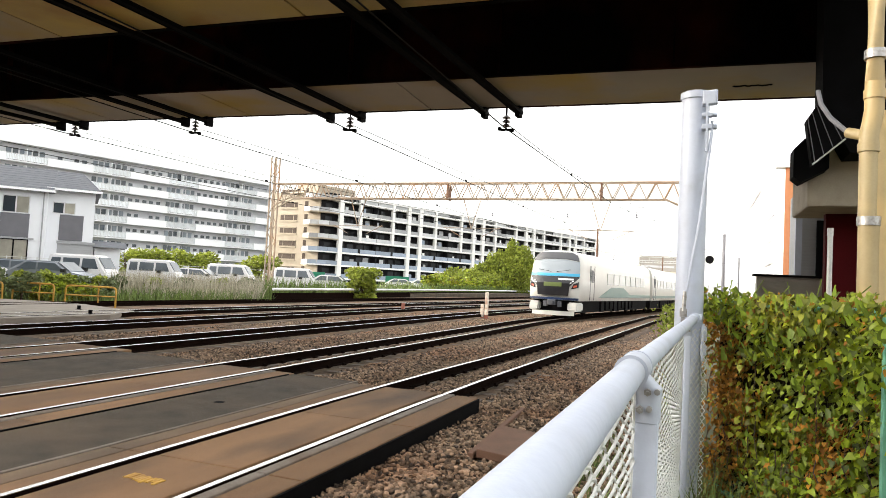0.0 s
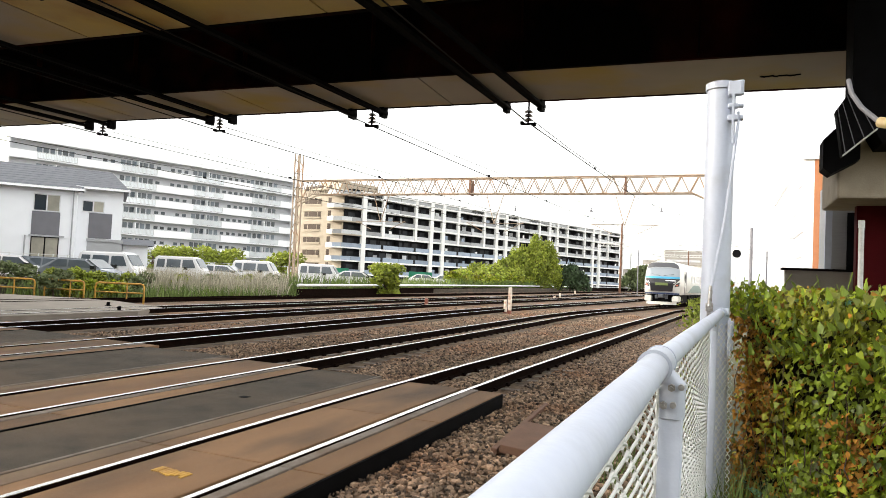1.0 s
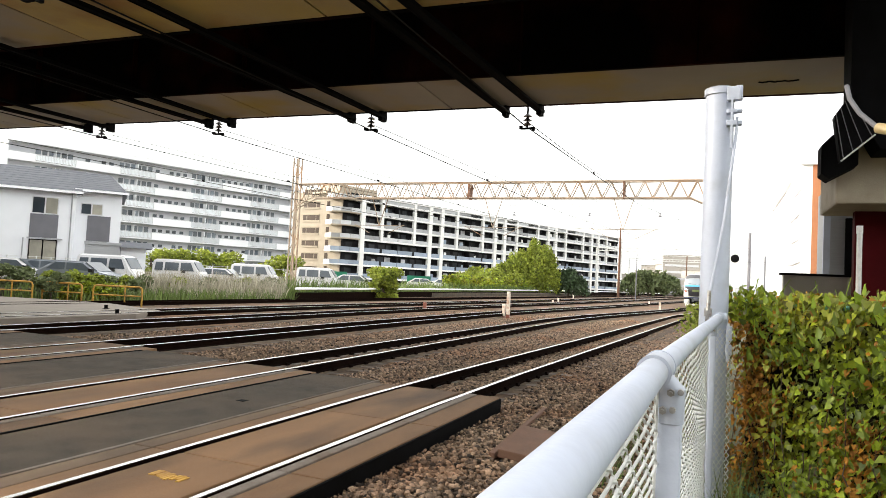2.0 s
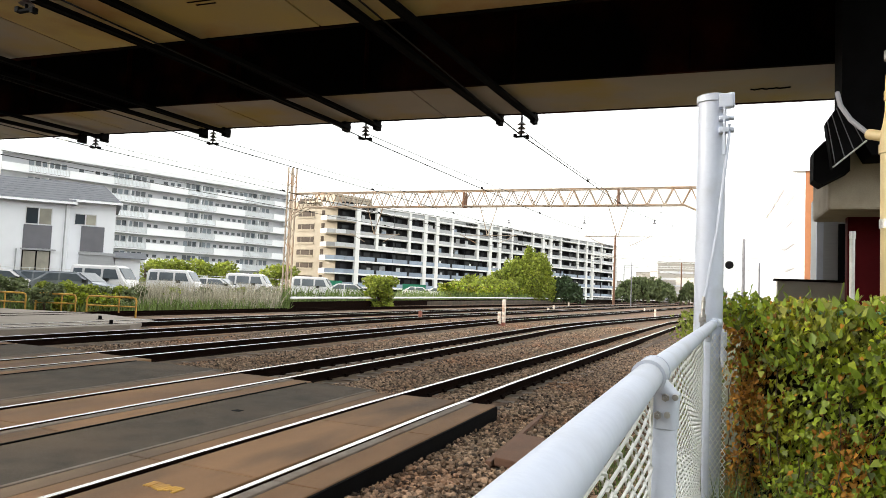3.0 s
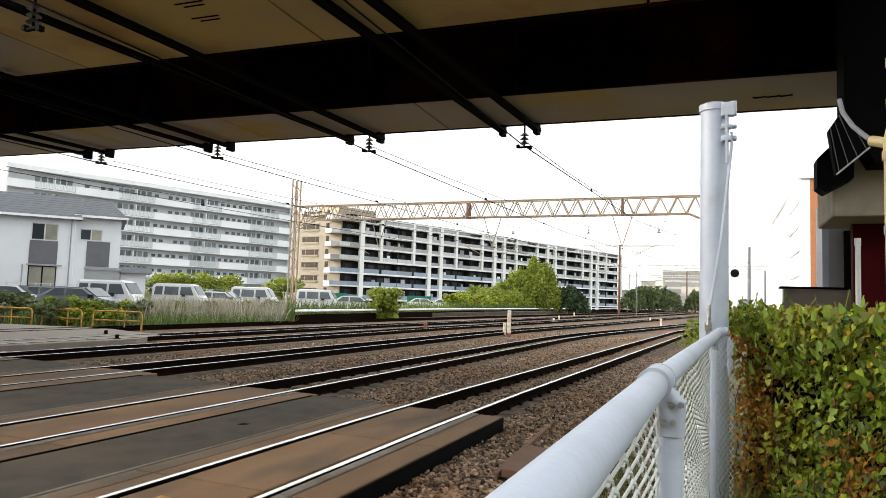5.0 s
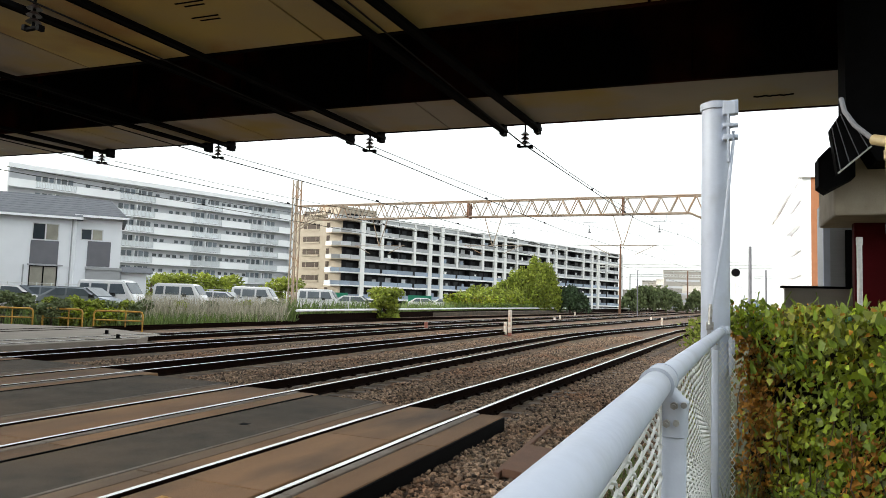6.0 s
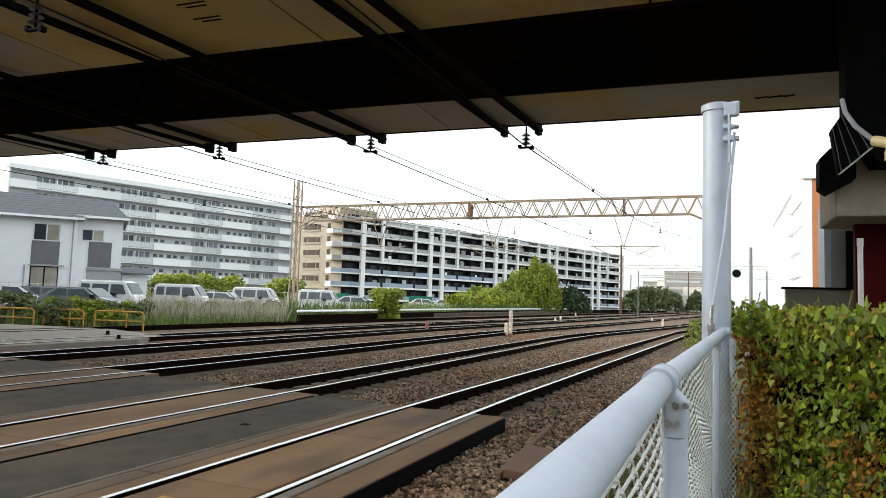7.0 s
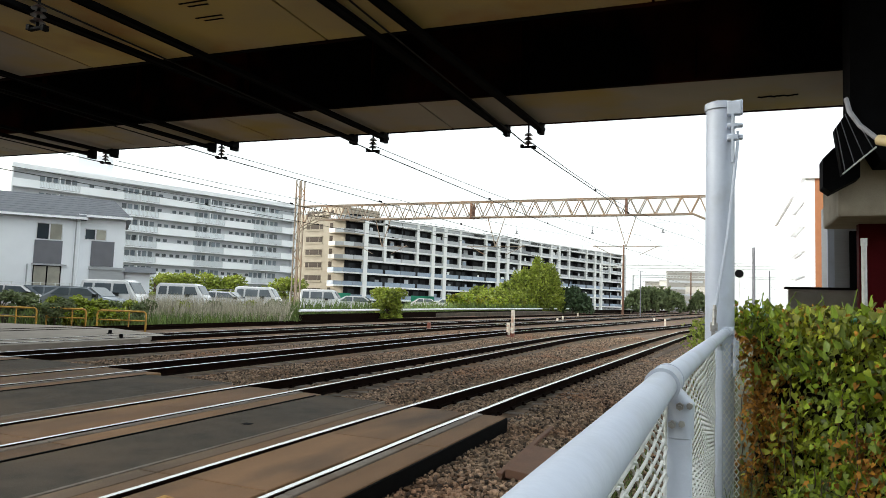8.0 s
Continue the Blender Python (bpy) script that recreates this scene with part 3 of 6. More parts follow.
def mast(parent, x, top, zb=-0.4, w=0.52, mats=(M_TRUSS, M_TOWERRUST)):
    for sx in (-1, 1):
        for sy in (-1, 1):
            bm = B()
            box(bm, x + sx * w / 2 - 0.05, x + sx * w / 2 + 0.05, sy * w / 2 - 0.05, sy * w / 2 + 0.05, zb, top)
            part("mast_leg", bm, mats[0], parent)
    n = int((top - zb) / 0.8)
    for sy in (-1, 1):
        for k in range(n):
            z = zb + k * 0.8
            q = 1 if k % 2 else -1
            bm = B()
            sweep(bm, [(x - q * w / 2, sy * w / 2, z), (x + q * w / 2, sy * w / 2, z + 0.8)], 0.045, 4)
            part("lacing_bar", bm, mats[0], parent)


mast(gan, -35.45, 11.9)
mast(gan, -0.3, 9.6)
# drop frames for the registration arms
for x in (-26.9, -16.8, -6.8):
    bm = B()
    sweep(bm, [(x - 0.72, 0, 8.25), (x, 0, 5.9)], 0.035, 6)
    sweep(bm, [(x + 0.72, 0, 8.25), (x, 0, 5.9)], 0.035, 6)
    sweep(bm, [(x - 2.4, 0, 5.95), (x + 2.4, 0, 5.95)], 0.022, 6)
    sweep(bm, [(x - 2.3, 0, 6.0), (x - 0.9, 0, 5.3)], 0.025, 5)
    sweep(bm, [(x + 2.3, 0, 6.0), (x + 0.9, 0, 5.3)], 0.025, 5)
    part("drop_frame", bm, M_TRUSS, gan)
for x in (-15.1, -9.25, -4.25):
    bm = B()
    sweep(bm, [(x - 0.47, 0, 8.2), (x - 0.47, 0, 7.7), (x + 0.47, 0, 7.7), (x + 0.47, 0, 8.2)], 0.02, 5)
    sweep(bm, [(x, 0, 7.45), (x, 0, 6.95)], 0.018, 5)
    tube(bm, (x, 0, 7.08), (x, 0, 7.16), 0.07, 8), tube(bm, (x, 0, 6.95), (x, 0, 7.03), 0.07, 8)
    box(bm, x - 0.1, x + 0.14, -0.06, 0.06, 6.9, 6.96)
    part("hanger", bm, M_GALV if x < -20 else M_HOUSEGREY, gan)
bm = B()
box(bm, -18.9, -18.75, -0.4, 0.4, 8.15, 9.35)
part("joint_plate", bm, M_TOWERRUST, gan)
bm = B()
box(bm, -6.85, -6.75, -0.4, 0.4, 8.2, 9.45)
part("joint_plate", bm, M_TOWERRUST, gan)

# farther masts and gantries
for x, y, h in ((-18.5, 133, 13.4), (-10, 215, 12.5)):
    th = thing("catenary_mast", pose(x, y, 0), "rusty steel overhead line mast beside the tracks", "mast", "overhead line masts")
    bm = B()
    tube(bm, (0, 0, -0.6), (0, 0, h), 0.24, 10, 0.17)
    part("shaft", bm, M_TOWERRUST, th)
    bm = B()
    tube(bm, (-9, 0, h - 0.2), (10, 0, h - 0.2), 0.09, 6)
    for k in (-8, -4, 4, 8):
        tube(bm, (k, 0, h - 0.2), (k, 0, h - 1.4), 0.05, 5)
    part("crossarm", bm, M_GALV, th)
for y, z, x0, x1 in ((175, 11.6, -30, 12), (240, 12, -30, 16)):
    th = thing("far_gantry", pose(0, y, 0), "thin distant steel portal across the tracks", "gantry", "distant gantries")
    bm = B()
    box(bm, x0, x1, -0.15, 0.15, z - 0.5, z - 0.3), box(bm, x0, x1, -0.15, 0.15, z + 0.2, z + 0.4)
    for k in range(int(x1 - x0)):
        tube(bm, (x0 + k, 0, z - 0.4), (x0 + k + 0.5, 0, z + 0.3), 0.06, 4)
    part("beam", bm, M_GALV, th)
    for x in (x0, x1):
        bm = B()
        tube(bm, (x, 0, -0.6), (x, 0, z + 0.4), 0.22, 8)
        part("leg", bm, M_GALV, th)
for x, y, h, r in ((2.05, 62, 6.9, 0.16), (4.2, 80, 5.9, 0.1), (6.95, 105, 6.1, 0.1), (10.5, 130, 6.0, 0.1), (-12.6, 110, 7.2, 0.09)):
    th = thing("utility_pole", pose(x, y, 0), "slim grey concrete pole beside the railway", "pole", "poles beside the railway")
    bm = B()
    tube(bm, (0, 0, -0.6), (0, 0, h), r, 10, r * 0.8)
    part("shaft", bm, M_HOUSEGREY, th)
    if x == 2.05:
        bm = B()
        tube(bm, (0, 0, h - 1.3), (-3.0, 0, h - 1.35), 0.04, 6)
        part("bracket", bm, M_GALV, th)
sg = thing("round_signal", pose(0.99, 65.3, 0), "round black railway signal disc on a slim post", "signal")
bm = B()
tube(bm, (0, -0.06, 4.84), (0, 0.06, 4.84), 0.36, 20)
part("disc", bm, M_BLACK, sg)
bm = B()
tube(bm, (0, 0.06, 4.84), (0, 0.08, 4.84), 0.40, 20), tube(bm, (0, 0.02, -0.6), (0, 0.02, 4.6), 0.05, 8)
part("post", bm, M_GALV, sg)

# small marker posts between the tracks
def marker(x, y, h, r, m1, m2, label):
    th = thing("marker_post", pose(x, y, -0.35), label, "marker post", "marker posts")
    bm = B()
    box(bm, -r, r, -r, r, 0.22 * h, h, bevel=r * 0.3)
    part("upper", bm, m1, th)
    bm = B()
    box(bm, -r * 1.02, r * 1.02, -r * 1.02, r * 1.02, 0, 0.22 * h)
    part("base", bm, m2, th)


marker(-10.35, 34.0, 1.55, 0.085, M_MARKER, M_REDPOST, "white marker post with faded red base between tracks")
marker(-10.9, 35.0, 0.85, 0.08, M_MARKER, M_REDPOST, "short white and red marker post")
marker(-16.0, 35.9, 0.62, 0.09, M_REDPOST, M_REDPOST, "short faded red post in the ballast")
for x, y, h in ((-5.0, 62, 0.95), (-15.5, 66, 0.5), (-17.0, 75, 0.6), (-20, 98, 0.7), (-8.2, 86, 0.6)):
    marker(x, y, h, 0.09, M_MARKER, M_REDPOST, "small white marker post in the ballast")

# ---------------------------------------------------------------- fence, pole and vines beside the camera
fence = thing("pipe_fence", pose(0, 0, 0), "white painted pipe fence with diamond wire mesh beside the track", "fence")


def rail_at(y):
    """Axis of the top rail: straight to the joint, then drifting towards the pole."""
    if y < 1.68:
        return Vector((-0.1443 + 0.0018 * y, y, 1.495 - 0.0047 * y))
    f = (y - 1.68) / 3.27
    return Vector((-0.1413 + 0.121 * f, y, 1.487 + 0.014 * f))


bm = B()
sweep(bm, [rail_at(y) for y in (-2.0, 0.0, 0.8, 1.61)], 0.0303, 32)
part("top_rail", bm, M_WHITEPAINT, fence, smooth=True)
bm = B()
sweep(bm, [rail_at(y) for y in (1.62, 2.6, 3.6, 4.98)], 0.0285, 24)
part("top_rail", bm, M_WHITEPAINT, fence, smooth=True)


def fence_post(y, dx, half):
    a = rail_at(y)
    x = a.x + dx
    bm = B()
    box(bm, x - half, x + half, y - 0.022, y + 0.022, -0.7, a.z - 0.045, bevel=0.007)
    p = part("post", bm, M_WHITEPAINT, fence, smooth=True)
    bm = B()
    d = (rail_at(y + 0.05) - rail_at(y - 0.05)).normalized()
    tube(bm, a - d * 0.075, a + d * 0.065, 0.0355, 28)
    for u in (-0.078, 0.062):
        tube(bm, a + d * (u - 0.004), a + d * (u + 0.008), 0.0375, 28)
    # the branch of the joint, drawn down onto the post
    rings = [(0.0, 0.034, 0.034), (0.03, half + 0.006, 0.032), (0.06, half + 0.004, 0.029), (0.105, half + 0.004, 0.028), (0.108, half, 0.024)]
    rr = []
    for dz, rx, ry in rings:
        cx = a.x + dx * min(1, dz / 0.03)
        rr.append([bm.verts.new((cx + rx * math.cos(t) * (abs(math.cos(t)) ** -0.4 if abs(math.cos(t)) > 0.3 else 1), y + ry * math.sin(t), a.z - 0.01 - dz)) for t in [2 * math.pi * k / 20 for k in range(20)]])
    for r0, r1 in zip(rr, rr[1:]):
        for k in range(20):
            bm.faces.new((r0[k], r0[(k + 1) % 20], r1[(k + 1) % 20], r1[k]))
    bmesh.ops.recalc_face_normals(bm, faces=bm.faces)
    part("sleeve", bm, M_WHITEPAINT, p, smooth=True)
    for bx, dz in ((0.016, 0.045), (0.0, 0.085)):
        bm = B()
        tube(bm, (x + bx - 0.012, y - 0.045, a.z - dz), (x + bx - 0.012, y - 0.025, a.z - dz), 0.0085, 6)
        tube(bm, (x + bx - 0.012, y - 0.056, a.z - dz), (x + bx - 0.012, y - 0.044, a.z - dz), 0.0045, 8)
        tube(bm, (x + bx + 0.008, y - 0.04, a.z - dz + 0.002), (x + bx + 0.008, y - 0.026, a.z - dz + 0.002), 0.007, 8)
        part("bolt", bm, M_BOLT, p)


for y, dx, half in ((-1.6, 0.03, 0.0275), (1.63, 0.030, 0.0275), (4.86, -0.034, 0.021)):
    fence_post(y, dx, half)
# thin tension bars beside the posts, which hold the mesh
for y in (1.60, 1.668, 4.8):
    bm = B()
    x = (-0.137 if y < 3 else -0.088)
    tube(bm, (x, y, -0.3), (x, y, 1.44), 0.0042, 6)
    part("tension_bar", bm, M_GALV, fence)
# diamond mesh: upright zigzag wires hooked into their neighbours
bm = B()
PITCH, Z0, Z1 = 0.064, -0.25, 1.455
for k in range(int(5.2 / PITCH)):
    pts = []
    yk = -0.35 + k * PITCH
    xk = -0.1443 + 0.0018 * max(0, yk) if yk < 1.68 else -0.141 + 0.0168 * (yk - 1.68)
    for i in range(int((Z1 - Z0) / (PITCH / 2)) * 3 + 1):
        q = math.cos(math.pi * (i / 3 + k))
        q = math.copysign(min(1, 1.15 * abs(q)), q)
        pts.append((xk + 0.005 * q + 0.004 * math.sin(i * 0.23 + k * 0.4), yk + q * PITCH * 0.54, Z0 + i * PITCH / 6))
    sweep(bm, pts, 0.0031, 5)
part("wire_mesh", bm, M_GALV, fence, "white coated diamond wire mesh")
# the mesh goes on round the corner to the pole
bm = B()
for k in range(7):
    sweep(bm, [(-0.036 + 0.015 * k + (0.009 if (i + k) % 2 else -0.009), 4.92 + 0.006 * k, Z0 + 0.024 * i) for i in range(71)], 0.0036, 5)
part("wire_mesh", bm, M_GALV, fence, "white coated diamond wire mesh")

pl = thing("steel_pole", pose(-0.062, 5.2, 0), "thick white painted steel pole with clamped earth wire", "pole")
bm = B()
tube(bm, (0, 0, -0.7), (0, 0, 3.10), 0.100, 40, 0.096)
part("shaft", bm, M_WHITEPAINT, pl, smooth=True)
bm = B()
tube(bm, (0, 0, 3.085), (0, 0, 3.132), 0.107, 40)
tube(bm, (0, 0, 3.135), (0, 0, 3.142), 0.104, 40, 0.088)
part("cap", bm, M_WHITEPAINT, pl, smooth=True)
for z0, z1 in ((3.02, 3.12), (2.93, 2.96), (2.84, 2.88)):
    bm = B()
    box(bm, 0.045, 0.135 if z1 > 3 else 0.115, -0.135, -0.07, z0, z1, bevel=0.008)
    box(bm, 0.10, 0.148, -0.11, -0.05, z0 + 0.01, z1 + 0.01 if z1 > 3 else z1, bevel=0.006)
    part("clamp", bm, M_WHITEPAINT, pl)
bm = B()
box(bm, 0.072, 0.087, -0.14, -0.115, 2.68, 3.04)
part("bracket_strap", bm, M_WHITEPAINT, pl)
bm = B()
sweep(bm, [(0.115, -0.12, 2.9), (0.115, -0.12, 2.82), (0.05, -0.14, 2.15), (-0.03, -0.145, 1.62)], 0.011, 8)
part("stay_wire", bm, M_WHITEPAINT, pl)
bm = B()
sweep(bm, [(-0.028, -0.145, 1.68), (-0.035, -0.15, 1.54)], 0.014, 8)
box(bm, -0.06, -0.01, -0.155, -0.12, 1.5, 1.56, bevel=0.006), box(bm, -0.05, -0.025, -0.16, -0.125, 1.42, 1.5)
part("turnbuckle", bm, M_BOLT, pl)
bm = B()
box(bm, 0.085, 0.125, -0.11, -0.05, 1.24, 1.31, bevel=0.006), box(bm, 0.085, 0.125, -0.11, -0.05, 1.34, 1.44, bevel=0.006), box(bm, 0.09, 0.108, -0.12, -0.10, 1.2, 1.46), tube(bm, (0.04, -0.1, 1.50), (0.09, -0.1, 1.50), 0.03, 14)
part("lower_bracket", bm, M_WHITEPAINT, pl)

# soil bank right of the fence
bm = B()
xs2 = [-0.3 + 0.35 * i for i in range(40)]
ys2 = [-8 + 0.5 * i for i in range(60)]
gr = [[bm.verts.new((x, y, -0.55 + 0.12 * noise.noise((x * 0.6, y * 0.6, 3)) + 0.25 * min(1, max(0, x - 0.3)))) for x in xs2] for y in ys2]
for a, b in zip(gr, gr[1:]):
    for i in range(len(xs2) - 1):
        bm.faces.new((a[i], a[i + 1], b[i + 1], b[i]))
ob = part("verge", bm, M_SOIL, smooth=True)
tagged(ob, "weedy soil verge between the fence and the vines", "ground", kind="structure")

# vine covered green fence, running obliquely from the pole
H0, H1 = Vector((0.08, 5.75, 0)), Vector((1.86, 1.75, 0))
hd = (H1 - H0).normalized()
hn = Vector((hd.y, -hd.x, 0))           # away from the railway side
if hn.y > 0:
    hn = -hn
hl = (H1 - H0).length
vf = thing("vine_fence", pose(0, 0, 0), "green steel fence overgrown with green and browning vines", "fence")
for s in (0.0, 2.12, hl):
    p = H0 + hd * s + hn * 0.10
    bm = B()
    box(bm, p.x - 0.025, p.x + 0.025, p.y - 0.025, p.y + 0.025, -0.6, 1.60, bevel=0.004)
    part("post", bm, M_GREENSTEEL, vf)
for z in (1.615, 0.2):
    bm = B()
    sweep(bm, [tuple(H0 + hn * (-0.04 if z > 1 else -0.05) + Vector((0, 0, z))), tuple(H1 + hn * (-0.04 if z > 1 else -0.05) + Vector((0, 0, z)))], 0.02, 8)
    part("rail", bm, M_GREENSTEEL, vf)
g5 = np.random.default_rng(11)


def vine_spots(n, zlo, zhi, deep, smin=0.0, smax=None):
    out = []
    while len(out) < n:
        s = smin + ((smax or hl) - smin) * g5.random()
        z = zlo + (zhi - zlo) * g5.random()
        lump = 0.09 * noise.noise((s * 2.2, z * 2.2, 0)) + 0.05 * noise.noise((s * 6, z * 6, 5))
        lump += 0.10 * max(0, (z - 1.15) / 0.5)          # the crown of the growth hangs over
        top = 1.69 + 0.09 * noise.noise((s * 4, 0, 9))
        if z > top:
            continue
        p = H0 + hd * s + hn * (lump + deep * g5.random()) + Vector((0, 0, z))
        out.append((p.x, p.y, p.z))
    return out


def thin_out(spots, dry):
    """Leaves in loose patches, with dark holes between them; few green ones where the growth has died off."""
    out = []
    for p in spots:
        d = (Vector(p) - H0).dot(hd)
        hole = noise.noise((d * 3.1, p[2] * 3.1, 4.0)) + 0.6 * noise.noise((d * 9.0, p[2] * 9.0, 8.0))
        dead = d < 0.62 + 0.25 * noise.noise((p[2] * 2.5, 1, 6)) and p[2] < 1.48
        dead = dead or noise.noise((d * 1.7, p[2] * 1.7, 21.0)) > 0.42
        if d < 0.06 and p[2] < 1.3:
            continue
        if dead != dry and g5.random() < (0.9 if dry else 0.72):
            continue
        if hole > (-0.22 if p[2] < 1.45 else -0.6) or g5.random() < 0.2:
            out.append(p)
    return out


def hung_leaves(name, spots, size, material, seed):
    """Heart-shaped leaves, folded a little, facing out of the growth with their tips down."""
    g = np.random.default_rng(seed)
    p = np.asarray(spots, float)
    n = len(p)
    base = np.array([(0, 0, 0), (0.34, 0.10, 0.07), (0.44, -0.24, 0.09), (0, -1.0, -0.12), (-0.44, -0.24, 0.09), (-0.34, 0.10, 0.07), (0, -0.35, 0)], float)
    faces = np.array([(0, 6, 1), (1, 6, 2), (2, 6, 3), (3, 6, 4), (4, 6, 5), (5, 6, 0)])
    yaw = math.atan2(hn.y, hn.x) + g.normal(0, 0.6, n)
    pitch = g.normal(0.5, 0.5, n)                      # upwards
    out = np.stack([np.cos(yaw) * np.cos(pitch), np.sin(yaw) * np.cos(pitch), np.sin(pitch)], 1)
    side = np.stack([-np.sin(yaw), np.cos(yaw), np.zeros(n)], 1)
    up = np.cross(out, side)
    a = g.normal(0, 0.6, n)[:, None]
    side, up = side * np.cos(a) + up * np.sin(a), -side * np.sin(a) + up * np.cos(a)
    k = (size * g.uniform(0.55, 1.35, n))[:, None, None]
    v = (p[:, None] + k * (base[None, :, 0:1] * side[:, None] + base[None, :, 1:2] * up[:, None] + base[None, :, 2:3] * out[:, None])).reshape(-1, 3)
    f = (faces[None] + (np.arange(n) * 7)[:, None, None]).reshape(-1, 3)
    me = bpy.data.meshes.new(name)
    me.from_pydata(v.tolist(), [], f.tolist())
    me.materials.append(material)
    me.shade_smooth()
    return part(name, me, None, vf, kind="stuff")


def deep_spots(n, deep):
    return [tuple(Vector(p) - hn * deep * g5.random()) for p in vine_spots(n, -0.5, 1.73, 0.12)]


hung_leaves("vine_leaves", thin_out(deep_spots(36000, 0.24), False), 0.041, M_LEAFI, 21)
hung_leaves("dry_leaves", thin_out(deep_spots(34000, 0.18), True), 0.034, M_DRYLEAF, 22)
for i in range(60):
    s = hl * g5.random()
    z = -0.5 + 1.2 * g5.random()
    pts = []
    for k in range(7):
        p = H0 + hd * min(hl, max(0, s)) + hn * (0.02 + 0.06 * g5.random())
        pts.append((p.x, p.y, z))
        s += 0.12 * (g5.random() - 0.5)
        z = min(1.66, z + 0.18 * g5.random())
    bm = B()
    sweep(bm, pts, 0.0035, 4)
    part("stem", bm, M_BARK, vf)
# young shoots that stand up over the top rail
for i in range(26):
    s = hl * (i + g5.random()) / 26
    p = H0 + hd * s + hn * (0.04 * g5.normal())
    tip = Vector((0.07 * g5.normal(), 0.07 * g5.normal(), 0.10 + 0.08 * g5.random()))
    bm = B()
    sweep(bm, [p + Vector((0, 0, 1.58)), p + tip * 0.5 + Vector((0, 0, 1.60)), p + tip * 1.1 + Vector((0.02, 0, 1.60))], 0.003, 4)
    part("shoot", bm, M_LEAF, vf)
# near-black sheet for the shade within the growth, so that no light shows through
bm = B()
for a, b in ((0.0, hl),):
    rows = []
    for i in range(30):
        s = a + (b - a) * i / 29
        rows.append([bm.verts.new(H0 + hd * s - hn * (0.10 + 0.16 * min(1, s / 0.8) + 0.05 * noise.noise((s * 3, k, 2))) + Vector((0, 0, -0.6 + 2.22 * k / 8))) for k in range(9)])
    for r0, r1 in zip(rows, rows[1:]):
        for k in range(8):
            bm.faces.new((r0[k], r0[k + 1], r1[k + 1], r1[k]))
part("shade_sheet", bm, M_VINESHADE, vf, smooth=True)


def leaf_mesh(r):
    """A heart-shaped leaf folded along its midrib."""
    bm = B()
    half = [(0.0, 0.0), (0.30, -0.12), (0.46, 0.18), (0.36, 0.55), (0.14, 0.86), (0.0, 1.05)]
    mid = [bm.verts.new((0, y * r, -0.03 * r * y)) for x, y in half if x == 0]
    for s in (1, -1):
        vs = [bm.verts.new((s * x * r, y * r, 0.16 * r * x * 2 - 0.18 * r * y * y)) for x, y in half[1:-1]]
        seq = [mid[0], *vs, mid[1]]
        bm.faces.new(seq if s > 0 else seq[::-1])
    return mesh_of("leaf", bm, M_LEAF, True)


LEAVES = [leaf_mesh(0.056), leaf_mesh(0.068), leaf_mesh(0.046)]
spots_l = vine_spots(120, -0.3, 1.7, 0.02, 0.5) + vine_spots(180, 1.15, 1.74, 0.03)
for i, p in enumerate(spots_l):
    o = part("leaf", LEAVES[i % 3], None, vf)
    face = math.degrees(math.atan2(hn.y, hn.x)) + 90
    o.matrix_basis = Matrix.Translation(Vector(p) + hn * 0.11) @ pose(0, 0, 0, 0, 0, face) @ pose(0, 0, 0, -55 - 50 * g5.random(), 0, 0) @ pose(0, 0, 0, 0, 40 * (g5.random() - 0.5), 180 + 70 * (g5.random() - 0.5))
# grass at the foot of the vines and behind the wire mesh
sp = []
for _ in range(9000):
    y = 0.8 + 4.8 * g5.random()
    x = -0.05 + 1.5 * g5.random()
    if (Vector((x, y, 0)) - H0).dot(hn) > 0.02:
        sp.append((x, y, -0.5 + 0.2 * min(1, max(0, x - 0.3))))
ob = blades("grass", sp, 0.34, 0.006, M_GRASS, seed=3)
tagged(ob, "green grass and weeds at the foot of the fence", "grass")
sp = []
for _ in range(2600):
    s = hl * g5.random()
    p = H0 + hd * s + hn * (0.16 + 0.3 * g5.random())
    sp.append((p.x, p.y, -0.45))
ob = blades("tall_grass", sp, 0.82, 0.006, M_GRASS, seed=14, lean=0.18)
tagged(ob, "tall green grass in front of the vine fence", "grass")
sp = [(-1.15 + 0.22 * g5.normal(), 7.8 + 0.8 * g5.normal(), -0.42) for _ in range(500)] + [(-0.45 + 0.12 * g5.normal(), 4.5 + 1.5 * g5.normal(), -0.5) for _ in range(900)]
ob = blades("ballast_weeds", sp, 0.3, 0.007, M_GRASS, seed=15, lean=0.3)
tagged(ob, "sparse green weeds at the edge of the ballast", "weeds")
# weeds leaning out past the pole
ws = thing("weed_bush", pose(-0.24, 7.2, -0.5), "yellow-green weeds growing beside the white pole", "bush")
chips("leaves", [(0.07 * g5.normal(), 0.4 * g5.normal(), 0.5 + 1.55 * g5.random()) for _ in range(1800)], 0.036, 1.0, M_TREELEAF, ws, 31, leaf=True)
bm = B()
for k in range(9):
    sweep(bm, [(0.04 * g5.normal(), 0.3 * g5.normal(), -0.1), (0.05 * g5.normal(), 0.35 * g5.normal(), 1.7)], 0.005, 4)
part("stems", bm, M_BARK, ws, kind="stuff")

# cable trough lid lying in the ballast near the fence
th = thing("trough_lid", pose(-1.75, 7.6, -0.20, 0, 5, 3), "worn brown trough lid lying in the ballast", "lid")
bm = B()
box(bm, -0.42, 0.30, -0.75, 0.55, 0, 0.09, bevel=0.012)
part("plate", bm, M_TOWERRUST, th)
bm = B()
box(bm, -0.50, -0.44, -0.8, 2.1, -0.02, 0.05, bevel=0.01)
part("edge_board", bm, M_TOWERRUST, th)

